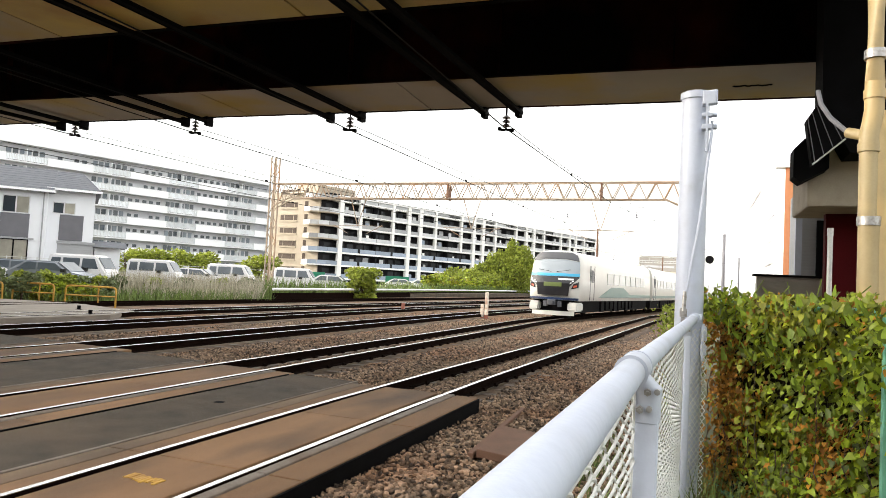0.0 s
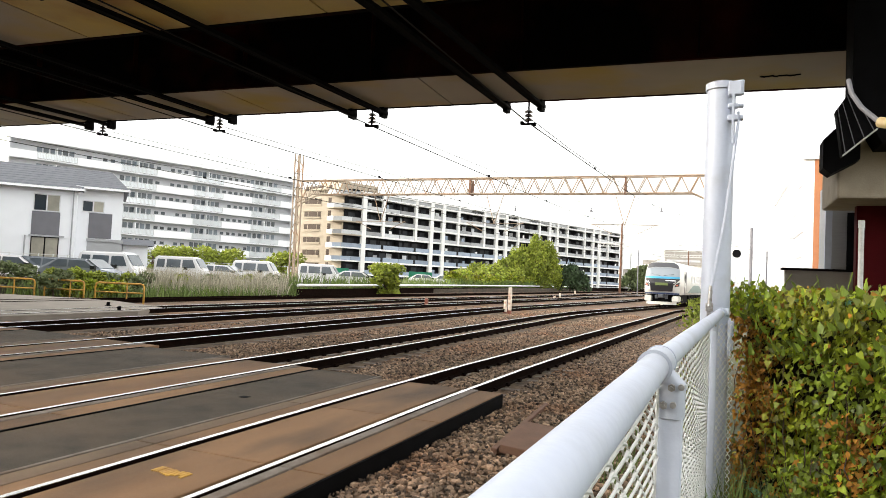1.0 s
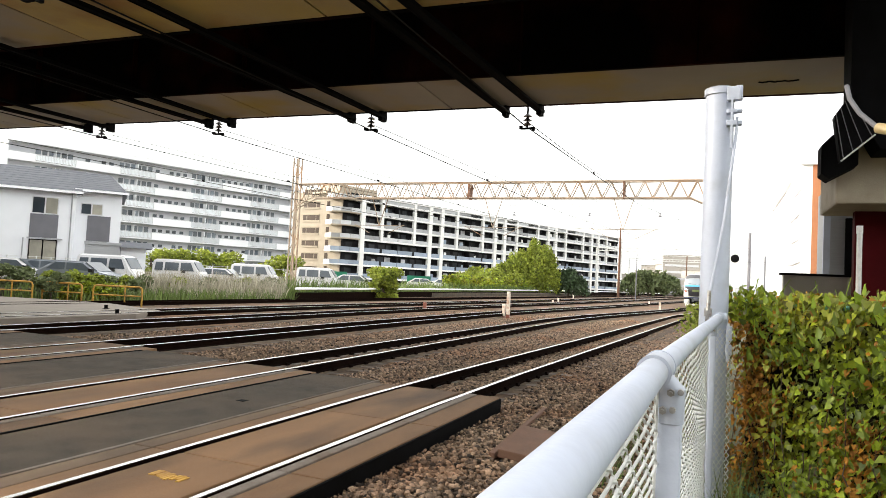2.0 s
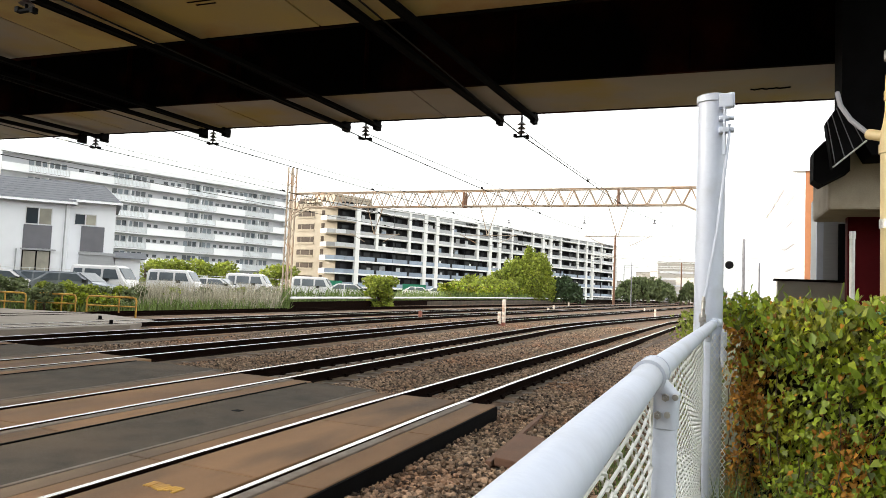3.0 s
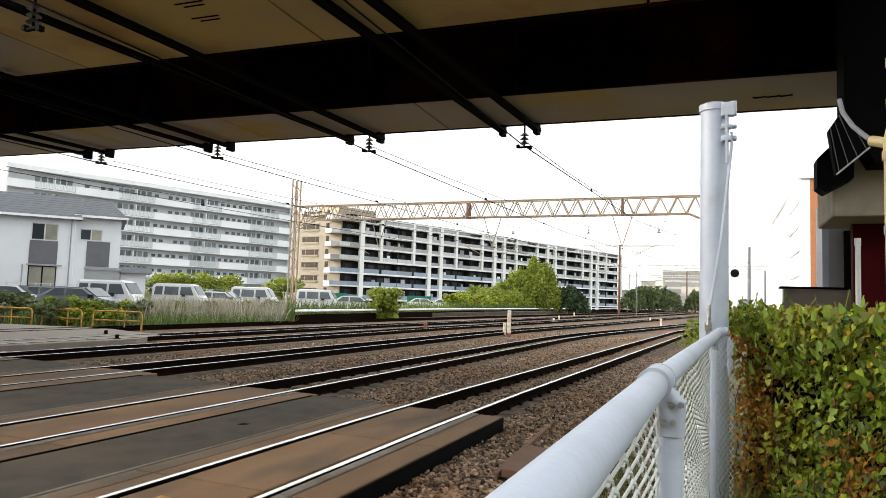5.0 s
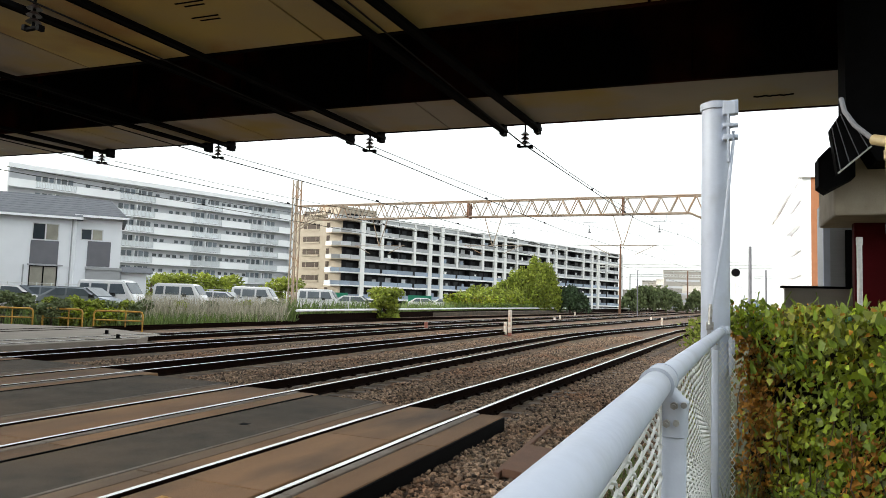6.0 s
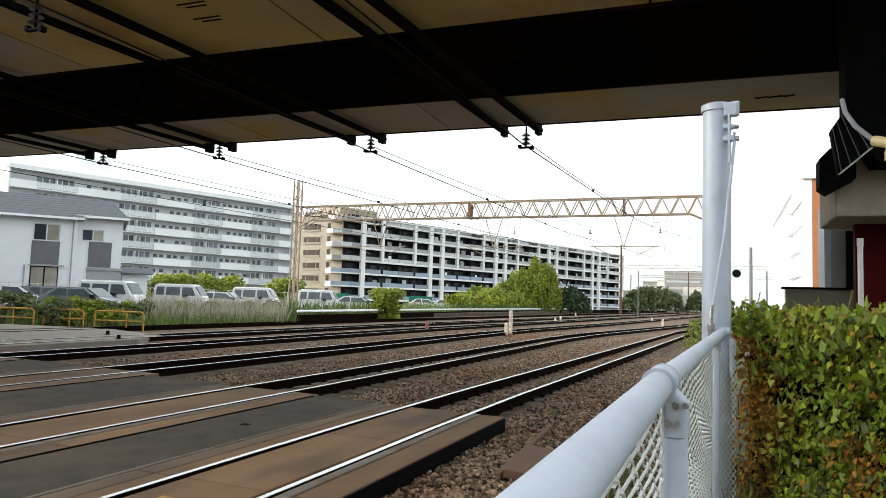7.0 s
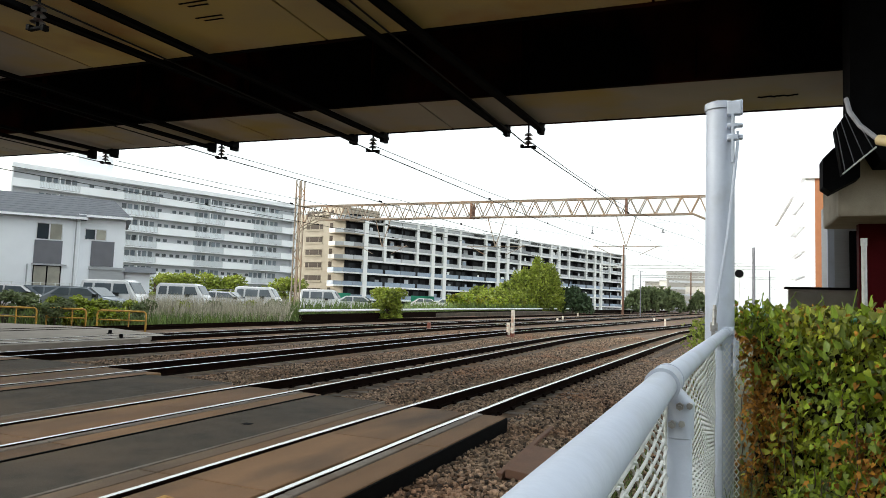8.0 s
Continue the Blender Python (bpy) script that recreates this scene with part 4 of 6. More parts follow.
# ---------------------------------------------------------------- abutment corner
ab = thing("bridge_abutment", pose(0, 0, 0), "stained concrete abutment beam with black steel above", "abutment", kind="structure")
bm = B()
box(bm, 1.40, 8, 10.6, 12.2, 2.98, 3.98, bevel=0.03)
part("beam", bm, M_ABUT, ab)
bm = B()
prism(bm, [(1.46, 7.0), (1.46, 4.25), (1.8, 3.6), (8, 3.6), (8, 7.0)], "y", 9.95, 10.55)
box(bm, 2.0, 8, 10.56, 13.2, 4.0, 7.0)
part("bearing_block", bm, M_BLACK, ab)
bm = B()
prism(bm, [(1.17, 3.72), (1.30, 3.86), (1.6, 3.86), (1.6, 3.45), (1.27, 3.26), (1.17, 3.34)], "y", 10.2, 10.58)
part("junction_box", bm, M_BLACK, ab)
LV = [(1.43, 4.28), (1.25, 4.0), (1.33, 3.41), (1.70, 3.74)]
bm = B()
prism(bm, LV, "y", 9.72, 9.92)
lv = part("louvre", bm, M_BLACK, ab)
for k in range(4):
    f = (k + 0.3) / 3.6
    a = Vector(LV[1]).lerp(Vector(LV[0]), f)
    b = Vector(LV[2]).lerp(Vector(LV[3]), f)
    bm = B()
    sweep(bm, [(a.x, 9.715, a.y), (b.x, 9.715, b.y)], 0.006, 5)
    part("slat", bm, M_HOUSEGREY, lv)
bm = B()
sweep(bm, [(LV[2][0], 9.71, LV[2][1]), (LV[3][0], 9.71, LV[3][1])], 0.012, 6)
part("trim", bm, M_GALV, lv)
bm = B()
box(bm, 1.78, 6, 11.5, 11.7, -0.5, 3.0)
part("red_wall", bm, M_REDWALL, ab)
bm = B()
box(bm, 1.34, 6, 6.55, 6.9, -0.5, 3.3)
part("cream_wall", bm, M_CREAM, ab)
dp = thing("drain_pipe", pose(0.09, 0, 0), "cream plastic drain pipe with collars and elbow", "drain pipe")
bm = B()
tube(bm, (1.132, 6.05, -0.5), (1.132, 6.05, 2.31), 0.073, 24)
part("lower_pipe", bm, M_CREAM, dp, smooth=True)
bm = B()
tube(bm, (1.12, 6.05, 2.26), (1.12, 6.05, 2.93), 0.064, 24)
part("middle_pipe", bm, M_CREAM, dp, smooth=True)
bm = B()
sweep(bm, [(1.12, 6.05, 2.9), (1.122, 6.05, 2.99), (1.14, 6.05, 3.08), (1.153, 6.05, 3.18), (1.155, 6.05, 3.4), (1.155, 6.05, 4.2)], 0.069, 24)
part("upper_pipe", bm, M_CREAM, dp, smooth=True)
bm = B()
sweep(bm, [(0.84, 6.6, 3.5), (0.85, 6.5, 3.36), (0.90, 6.35, 3.2), (0.98, 6.2, 3.06), (1.07, 6.08, 2.98)], 0.02, 12)
part("branch", bm, M_HOUSEGREY, dp, smooth=True)
bm = B()
sweep(bm, [(1.0, 6.17, 3.03), (1.07, 6.08, 2.99), (1.12, 6.05, 2.97)], 0.042, 16)
part("elbow", bm, M_CREAM, dp, smooth=True)
for x, z, r, m in ((1.132, 2.3, 0.082, M_BOLT), (1.155, 3.3, 0.078, M_CREAM), (1.12, 2.88, 0.076, M_CREAM), (1.155, 3.62, 0.078, M_BOLT)):
    bm = B()
    tube(bm, (x, 6.05, z - 0.035), (x, 6.05, z + 0.035), r, 24)
    part("collar", bm, m, dp, smooth=True)
th = thing("thin_pipe", pose(1.60, 10.0, -0.5), "slim pale upright pipe beside the red wall", "pipe")
bm = B()
tube(bm, (0, 0, 0), (0, 0, 3.05), 0.032, 14)
part("shaft", bm, M_GALV, th)
bm = B()
tube(bm, (0, 0, 3.02), (0, 0, 3.12), 0.038, 14)
part("cap", bm, M_GALV, th)
th = thing("low_wall", pose(0, 0, 0), "low grey wall with dark coping", "wall", kind="structure")
bm = B()
box(bm, 1.0, 2.3, 13.4, 13.7, -0.5, 2.05)
part("body", bm, M_CONCRETE, th)
bm = B()
box(bm, 0.94, 2.32, 13.35, 13.75, 2.05, 2.09)
part("coping", bm, M_BLACK, th)
th = thing("grey_shed", pose(0, 0, 0), "grey panelled shed wall with white trim", "shed")
bm = B()
box(bm, 1.98, 4, 15.6, 17.5, -0.5, 4.0)
part("wall", bm, M_SHUTTER, th)
for x in (1.86, 2.42):
    bm = B()
    box(bm, x, x + 0.12, 15.5, 15.6, -0.5, 4.0)
    part("trim", bm, M_WHITEPAINT, th)
bm = B()
box(bm, 2.25, 2.4, 15.5, 15.58, 1.5, 3.3)
part("door_slot", bm, M_BLACK, th)
th = thing("orange_building", pose(0, 0, 0), "tall orange brick apartment building with white trim", "building")
bm = B()
box(bm, 4.8, 14, 45, 70, -0.6, 9.6)
part("wall", bm, M_ORANGE, th)
bm = B()
box(bm, 4.32, 4.8, 45.02, 70, -0.6, 9.7)
part("balcony_band", bm, M_APTWHITE, th)
for k in range(6):
    bm = B()
    box(bm, 4.0, 4.32, 45.4, 52, 0.8 + 1.5 * k, 1.5 + 1.5 * k)
    part("balcony", bm, M_APTWHITE, th)
bm = B()
box(bm, 4.1, 14.2, 44.8, 70, 9.6, 9.85)
part("roof", bm, M_APTWHITE, th)

# ---------------------------------------------------------------- far side of the tracks
bm = B()
prism(bm, [(-28.5, 46), (-28.5, 26), (-31, 21), (-60, 8), (-84, 60), (-60, 128), (-26, 128), (-27.5, 60)], "z", -0.6, 0.22)
ob = part("parking_lot", bm, M_ASPHALT)
tagged(ob, "grey asphalt car park beyond the railway", "car park", kind="structure")

wl = thing("trackside_wall", pose(0, 0, 0), "low dark trackside wall with a white pipe along its top", "wall", kind="structure")
bm = B()
WX = [(34, -25.0), (70, -28.0), (120, -29.0), (190, -27.5), (270, -18)]


def wall_x(y):
    for (y0, x0), (y1, x1) in zip(WX, WX[1:]):
        if y <= y1:
            return x0 + (x1 - x0) * (y - y0) / (y1 - y0)
    return WX[-1][1]


ptsw = [(wall_x(y), y) for y in range(36, 268, 8)]
for (xa, ya), (xb, yb) in zip(ptsw, ptsw[1:]):
    v = [bm.verts.new(p) for p in ((xa, ya, -0.6), (xb, yb, -0.6), (xb, yb, 0.35), (xa, ya, 0.35), (xa - 0.2, ya, 0.35), (xb - 0.2, yb, 0.35))]
    bm.faces.new((v[0], v[1], v[2], v[3])), bm.faces.new((v[3], v[2], v[5], v[4]))
part("wall", bm, M_RUSTSHADE, wl)
bm = B()
sweep(bm, [(x + 0.05, y, 0.60) for x, y in ptsw], 0.085, 8)
part("pipe", bm, M_APTWHITE, wl)

# ---- white apartment block
apt = thing("white_apartment_block", pose(-106.7, 71.2, 0, 0, 0, 70.7), "long white seven-storey apartment block with balconies", "apartment building")
AL, FH, NF = 54.5, 2.8, 7
# wall behind the balconies, in the paint greyed for their shade
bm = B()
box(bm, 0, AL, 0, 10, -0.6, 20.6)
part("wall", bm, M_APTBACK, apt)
bm = B()
box(bm, -0.3, AL + 0.3, -1.5, 10.3, 20.45, 20.75), box(bm, -0.3, AL + 0.3, -1.5, -1.3, 20.75, 21.25)
part("roof", bm, M_APTWHITE, apt)
bm = B()
box(bm, 10.5, 16.5, 2, 8, 20.7, 25.2)
part("stair_tower", bm, M_APTWHITE, apt)
for x in (-0.25, AL):
    bm = B()
    box(bm, x, x + 0.25, -1.4, 10, -0.6, 20.45)
    part("end_wall", bm, M_APTWHITE, apt)
bm = B()
box(bm, 0, 0.78, 0, 0.04, 0, 2.05)
W_A = mesh_of("window", bm, [M_APTGLASS])
bm = B()
box(bm, 0, 0.75, 0, 0.04, 0, 0.55)
W_B = mesh_of("window", bm, [M_GLASS])
BARS = [(3.9, 10.0), (17.4, 23.8), (31.3, 37.4), (44.0, 50.9)]
SOLID = [(0, 3.85), (10.05, 17.35), (23.85, 31.25), (37.45, 43.95), (50.95, 54.5)]
for k in range(NF):
    z = 0.85 + FH * k
    bm = B()
    box(bm, 0.02, AL - 0.02, -1.42, 0, z - 0.16, z + 0.02)
    part("balcony_floor", bm, M_APTWHITE, apt)
    for a, b in SOLID:
        bm = B()
        box(bm, a, b, -1.5, -1.38, z - 0.2, z + 1.12)
        part("parapet", bm, M_APTWHITE, apt)
    for a, b in BARS:
        bm = B()
        box(bm, a, b, -1.48, -1.42, z + 1.06, z + 1.12), box(bm, a, b, -1.47, -1.43, z + 0.08, z + 0.13)
        n = 26
        for i in range(n + 1):
            x = a + (b - a) * i / n
            w = 0.10 if i % 6 == 0 else 0.035
            box(bm, x - w / 2, x + w / 2, -1.48, -1.42, z, z + 1.1)
        part("railing", bm, M_BARS, apt)
        bm = B()
        box(bm, a + 0.05, b - 0.05, -1.41, -1.385, z + 0.14, z + 1.02)
        part("glazed_panel", bm, M_BALGLASS, apt)
        for i in range(6):
            o = part("window", W_A, None, apt)
            o.matrix_basis = pose(a + 0.3 + i * (b - a - 0.2) / 6 + 0.1 * rnd.random(), -0.05, z + 0.12)
        bm = B()
        box(bm, (a + b) / 2 - 0.05, (a + b) / 2 + 0.05, -1.2, 0, z, z + 2.2)
        part("partition", bm, M_APTWHITE, apt)
    for a, b in SOLID[1:4]:
        for i in range(5):
            if rnd.random() < 0.9:
                o = part("window", W_B, None, apt)
                o.matrix_basis = pose(a + 0.4 + 1.35 * i + 0.2 * rnd.random(), -0.05, z + 1.35)

# ---- dark condominium with white frames
con = thing("condominium", pose(-82.6, 135.5, 0, 0, 0, 70.4), "long condominium with white frames, dark balconies and beige end wall", "apartment building")
CL, CF = 135.0, 2.95
# back wall of the balconies, painted as dark as their shade
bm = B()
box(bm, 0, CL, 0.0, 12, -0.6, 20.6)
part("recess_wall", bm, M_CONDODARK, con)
bm = B()
prism(bm, [(-0.2, 0.2), (-6.5, 22), (0, 24), (3, 12), (1, 0.1)], "z", -0.6, 20.9)
ew = part("end_wall", bm, M_BEIGE, con, "sunlit beige tiled end wall")
bm = B()
box(bm, -3, CL * 0.36, 2.5, 14, 20.6, 21.0), box(bm, 1, 13, 3, 11, 21.0, 23.2), box(bm, CL * 0.36, CL + 0.5, 2.5, 14, 20.55, 20.8)
part("roof", bm, M_BEIGE, con)
bm = B()
box(bm, 2.5, 45, 0.5, 3, 20.6, 21.3), box(bm, 52, 70, 0.5, 3, 20.6, 21.3)
part("penthouse_glazing", bm, M_CONDODARK, con)
BASE, CF, MOD = 1.0, 3.07, 28.0
COLS = []            # place along the front, half width, foot
for m in range(5):
    for off, w, foot in ((0.0, 0.62, -0.6), (6.2, 0.42, 9.9), (17.5, 0.42, 9.9), (23.4, 0.62, -0.6)):
        if 4.6 + MOD * m + off < CL - 3:
            COLS.append((4.6 + MOD * m + off, w, foot))
COLS.append((CL - 0.6, 0.5, -0.6))
for k in range(7):
    z = BASE + CF * k
    for a, b in ((4, 44), (44, 90), (90, CL)):
        bm = B()
        box(bm, a, b, -1.9, 0, z - 0.2, z + 0.1)
        box(bm, a, b, -1.97, -1.75, z - 0.27, z + 0.16)
        part("balcony_floor", bm, M_CONDOWHITE, con)
    for (xa, wa, fa), (xb, wb, fb) in zip(COLS, COLS[1:]):
        n = max(1, round((xb - xa) / 5.6))
        for i in range(n):
            x0, x1 = xa + (xb - xa) * i / n + (wa if i == 0 else 0.1), xa + (xb - xa) * (i + 1) / n - (wb if i == n - 1 else 0.1)
            gap = abs(xb - xa - 4.6) < 0.3
            bm = B()
            if k == 6 and not gap and rnd.random() < 0.4:
                box(bm, x0, x1, -1.86, -1.80, z + 1.0, z + 1.08)
                for q in range(int((x1 - x0) / 0.42)):
                    box(bm, x0 + 0.42 * q, x0 + 0.42 * q + 0.06, -1.86, -1.80, z + 0.1, z + 1.02)
                part("balcony_railing", bm, M_BALGREY, con)
            else:
                h = 1.15 if k in (1, 2) else 0.95 + 0.15 * rnd.random()
                box(bm, x0, x1, -1.88, -1.80, z + 0.16, z + h)
                part("balcony_panel", bm, M_BALBLUE if k in (0, 1, 2) else M_BALGREY, con)
            if k == 6:
                continue
            w = x0 + 0.3
            while w + 1.5 < x1:
                ww = 1.5 + 0.8 * rnd.random()
                bm = B()
                box(bm, w, min(w + ww, x1 - 0.1), -0.07, -0.02, z + 0.2, z + 2.35)
                part("window", bm, M_CONDOGLASS if rnd.random() < 0.85 else M_APTBACK, con)
                w += ww + 0.35 + 0.5 * rnd.random()
            if rnd.random() < 0.35:
                bm = B()
                w0 = x0 + 0.2 + (x1 - x0 - 1.8) * rnd.random()
                box(bm, w0, w0 + 0.5 + 1.0 * rnd.random(), -1.2, -1.1, z + 0.9, z + 1.7 + 0.5 * rnd.random())
                part("hung_laundry", bm, rnd.choice([M_APTBACK, M_BALGREY, M_BALBLUE, M_CONDOWHITE]), con)
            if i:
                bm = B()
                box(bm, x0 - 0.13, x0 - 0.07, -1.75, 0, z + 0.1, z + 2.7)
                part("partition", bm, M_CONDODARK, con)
for x, w, foot in COLS:
    bm = B()
    box(bm, x - w, x + w, -2.08, -1.35, foot, 20.46)
    part("column", bm, M_CONDOWHITE, con)
bm = B()
box(bm, 4, CL, -2.1, 0.5, 20.45, 20.75)
part("roof_band", bm, M_CONDOWHITE, con)
# corner balconies by the end wall
EDGE = [(4, -1.85), (1.0, -1.85), (-1.55, -1.15), (-2.75, 0.6), (-2.55, 3.2)]
for k in range(7):
    z = BASE + CF * k
    bm = B()
    prism(bm, [(4, -1.9), (1.0, -1.9), (-1.6, -1.2), (-2.8, 0.6), (-2.6, 3.2), (-1.2, 3.2), (0, 0.5), (4, 0.2)], "z", z - 0.18, z + 0.1)
    cb = part("corner_balcony", bm, M_BEIGE if k > 2 else M_CONDOWHITE, con)
    for (xa, ya), (xb, yb) in zip(EDGE, EDGE[1:]):
        d = Vector((xb - xa, yb - ya, 0))
        m = Matrix.Translation((xa, ya, z)) @ Matrix.Rotation(math.atan2(d.y, d.x), 4, "Z")
        bm = B()
        box(bm, 0.04, d.length - 0.04, -0.03, 0.03, 0.1, 0.95, m), box(bm, 0, d.length, -0.05, 0.05, 0.95, 1.05, m)
        part("corner_railing", bm, M_BALBLUE if k < 3 else M_BALGREY, cb)
    if k < 6:
        bm = B()
        box(bm, 1.2, 3.2, -0.05, 0.1, z + 0.2, z + 2.3)
        part("window", bm, M_CONDOGLASS, con)
# windows in the end wall, along its slanting face
ea, eb = Vector((-0.2, 0.2, 0)), Vector((-6.5, 22, 0))
ed = (eb - ea).normalized()
for k in range(7):
    for s, w, h, z in ((3.5, 0.85, 1.45, 2.05), (6.45, 4.8, 1.15, 2.05)):
        p = ea + ed * s
        turn = Matrix.Translation((p.x, p.y, z + CF * k)) @ Matrix.Rotation(math.atan2(ed.y, ed.x), 4, "Z")
        bm = B()
        box(bm, 0, w, -0.05, 0.06, 0, h)
        o = part("window", bm, M_BRONZE, con)
        o.matrix_basis = turn
        if w > 2:
            for za, zb in ((-0.45, -0.12), (h + 0.08, h + 0.2)):
                bm = B()
                box(bm, -0.1, w + 0.1, -0.05, 0.22, za, zb)
                o = part("ledge", bm, M_BEIGE, con)
                o.matrix_basis = turn
            for u in (0.9, 3.6):
                bm = B()
                box(bm, u, u + 0.12, -0.05, 0.08, 0, h)
                o = part("mullion", bm, M_BEIGE, con)
                o.matrix_basis = turn

# ---- house
hs = thing("house", pose(-41.25, 29.2, 0, 0, 0, 49.5), "two-storey white house with grey panels and slate roof", "house")
bm = B()
box(bm, -16, 2.7, 0, 9, -0.3, 6.12)
part("wall", bm, M_HOUSE, hs)
bm = B()
box(bm, 2.7, 5.45, 0.7, 8, -0.3, 6.35)
part("wall", bm, M_HOUSE, hs)
def hip_roof(x0, x1, y0, y1, ze, zr, cut):
    """A roof with its right end sloped back by cut metres."""
    ym = (y0 + y1) / 2
    bm = B()
    t = 0.14
    P = [bm.verts.new(p) for p in ((x0, y0, ze), (x1, y0, ze), (x1, y1, ze), (x0, y1, ze), (x0, y0, ze + t), (x1, y0, ze + t), (x1, y1, ze + t), (x0, y1, ze + t), (x0, ym, zr), (x1 - cut, ym, zr))]
    for f in ((0, 3, 2, 1), (0, 1, 5, 4), (1, 2, 6, 5), (2, 3, 7, 6), (0, 4, 8, 7, 3), (4, 5, 9, 8), (5, 6, 9), (6, 7, 8, 9)):
        bm.faces.new([P[k] for k in f])
    rf = part("roof", bm, M_ROOF, hs)
    bm = B()
    box(bm, x0, x1 + 0.1, y0 - 0.12, y0 - 0.005, ze - 0.03, ze + 0.12)
    part("gutter", bm, M_APTWHITE, rf)
    for k in range(9):
        f = (k + 0.5) / 9
        yy, zz, xe = y0 + (ym - y0) * f, ze + t + (zr - ze - t) * f, x1 - cut * f
        bm = B()
        box(bm, x0, xe - 0.05, yy - 0.02, yy + 0.04, zz - 0.01, zz + 0.010)
        part("shingle_course", bm, M_ROOF, rf)


hip_roof(-16.5, 3.05, -0.55, 9.55, 6.08, 8.1, 0.02)
hip_roof(2.6, 5.75, 0.1, 8.9, 6.33, 8.05, 1.1)


def window(parent, x0, x1, y, z0, z1, glass, frame_m=M_BARS):
    bm = B()
    t = 0.06
    box(bm, x0, x1, y - 0.05, y, z0, z0 + t), box(bm, x0, x1, y - 0.05, y, z1 - t, z1)
    box(bm, x0, x0 + t, y - 0.05, y, z0 + t, z1 - t), box(bm, x1 - t, x1, y - 0.05, y, z0 + t, z1 - t)
    box(bm, (x0 + x1) / 2 - 0.04, (x0 + x1) / 2 + 0.04, y - 0.055, y, z0 + t, z1 - t)
    w = part("window", bm, frame_m, parent)
    for i in range(2):
        a = x0 + t if i == 0 else (x0 + x1) / 2 + 0.04
        b = (x0 + x1) / 2 - 0.04 if i == 0 else x1 - t
        bm = B()
        box(bm, a, b, y - 0.03, y - 0.01, z0 + t, z1 - t)
        part("pane", bm, glass[i], w)


window(hs, 0.24, 1.75, -0.01, 4.6, 5.72, (M_GLASS, M_GLASSLIT))
window(hs, 0.22, 1.8, -0.01, 1.6, 2.95, (M_GLASSLIT, M_GLASSLIT), M_BLACK)
window(hs, 2.98, 4.32, 0.69, 4.8, 5.58, (M_GLASS, M_GLASSLIT))
for x0, x1, y, z0, z1, m, nm in ((0.2, 1.78, 0, 3.06, 4.58, M_HOUSEGREY, "grey_panel"), (3.43, 4.83, 0.7, 3.06, 4.76, M_HOUSEGREY, "grey_panel"), (3.4, 5.55, 0.7, 1.2, 2.85, M_SHUTTER, "shutter"), (3.35, 5.6, 0.62, 2.85, 3.02, M_SHUTTER, "shutter_box"), (0.1, 2.1, -0.12, 2.95, 3.05, M_SHUTTER, "shutter_box")):
    bm = B()
    box(bm, x0, x1, y - 0.05, y, z0, z1)
    part(nm, bm, m, hs)
for x, y in ((2.5, -0.06), (-0.1, -0.06)):
    bm = B()
    tube(bm, (x, y, 0), (x, y, 6.4 if x > 0 else 3.0), 0.04, 8)
    part("downpipe", bm, M_SHUTTER, hs)
bm = B()
box(bm, 5.6, 7.2, 1.0, 4, -0.3, 2.75)
part("porch", bm, M_HOUSE, hs)
bm = B()
prism(bm, [(0.5, 2.75), (2.4, 3.2), (4.4, 2.75)], "x", 5.45, 7.6)
part("porch_roof", bm, M_ROOF, hs)


# ---- cars
def wheel(parent, x, y, r=0.31):
    bm = B()
    tube(bm, (x, y - 0.1, r), (x, y + 0.1, r), r, 18)
    w = part("wheel", bm, M_TYRE, parent)
    bm = B()
    tube(bm, (x, y - 0.11, r), (x, y + 0.11, r), r * 0.6, 14)
    part("rim", bm, M_BOLT, w)


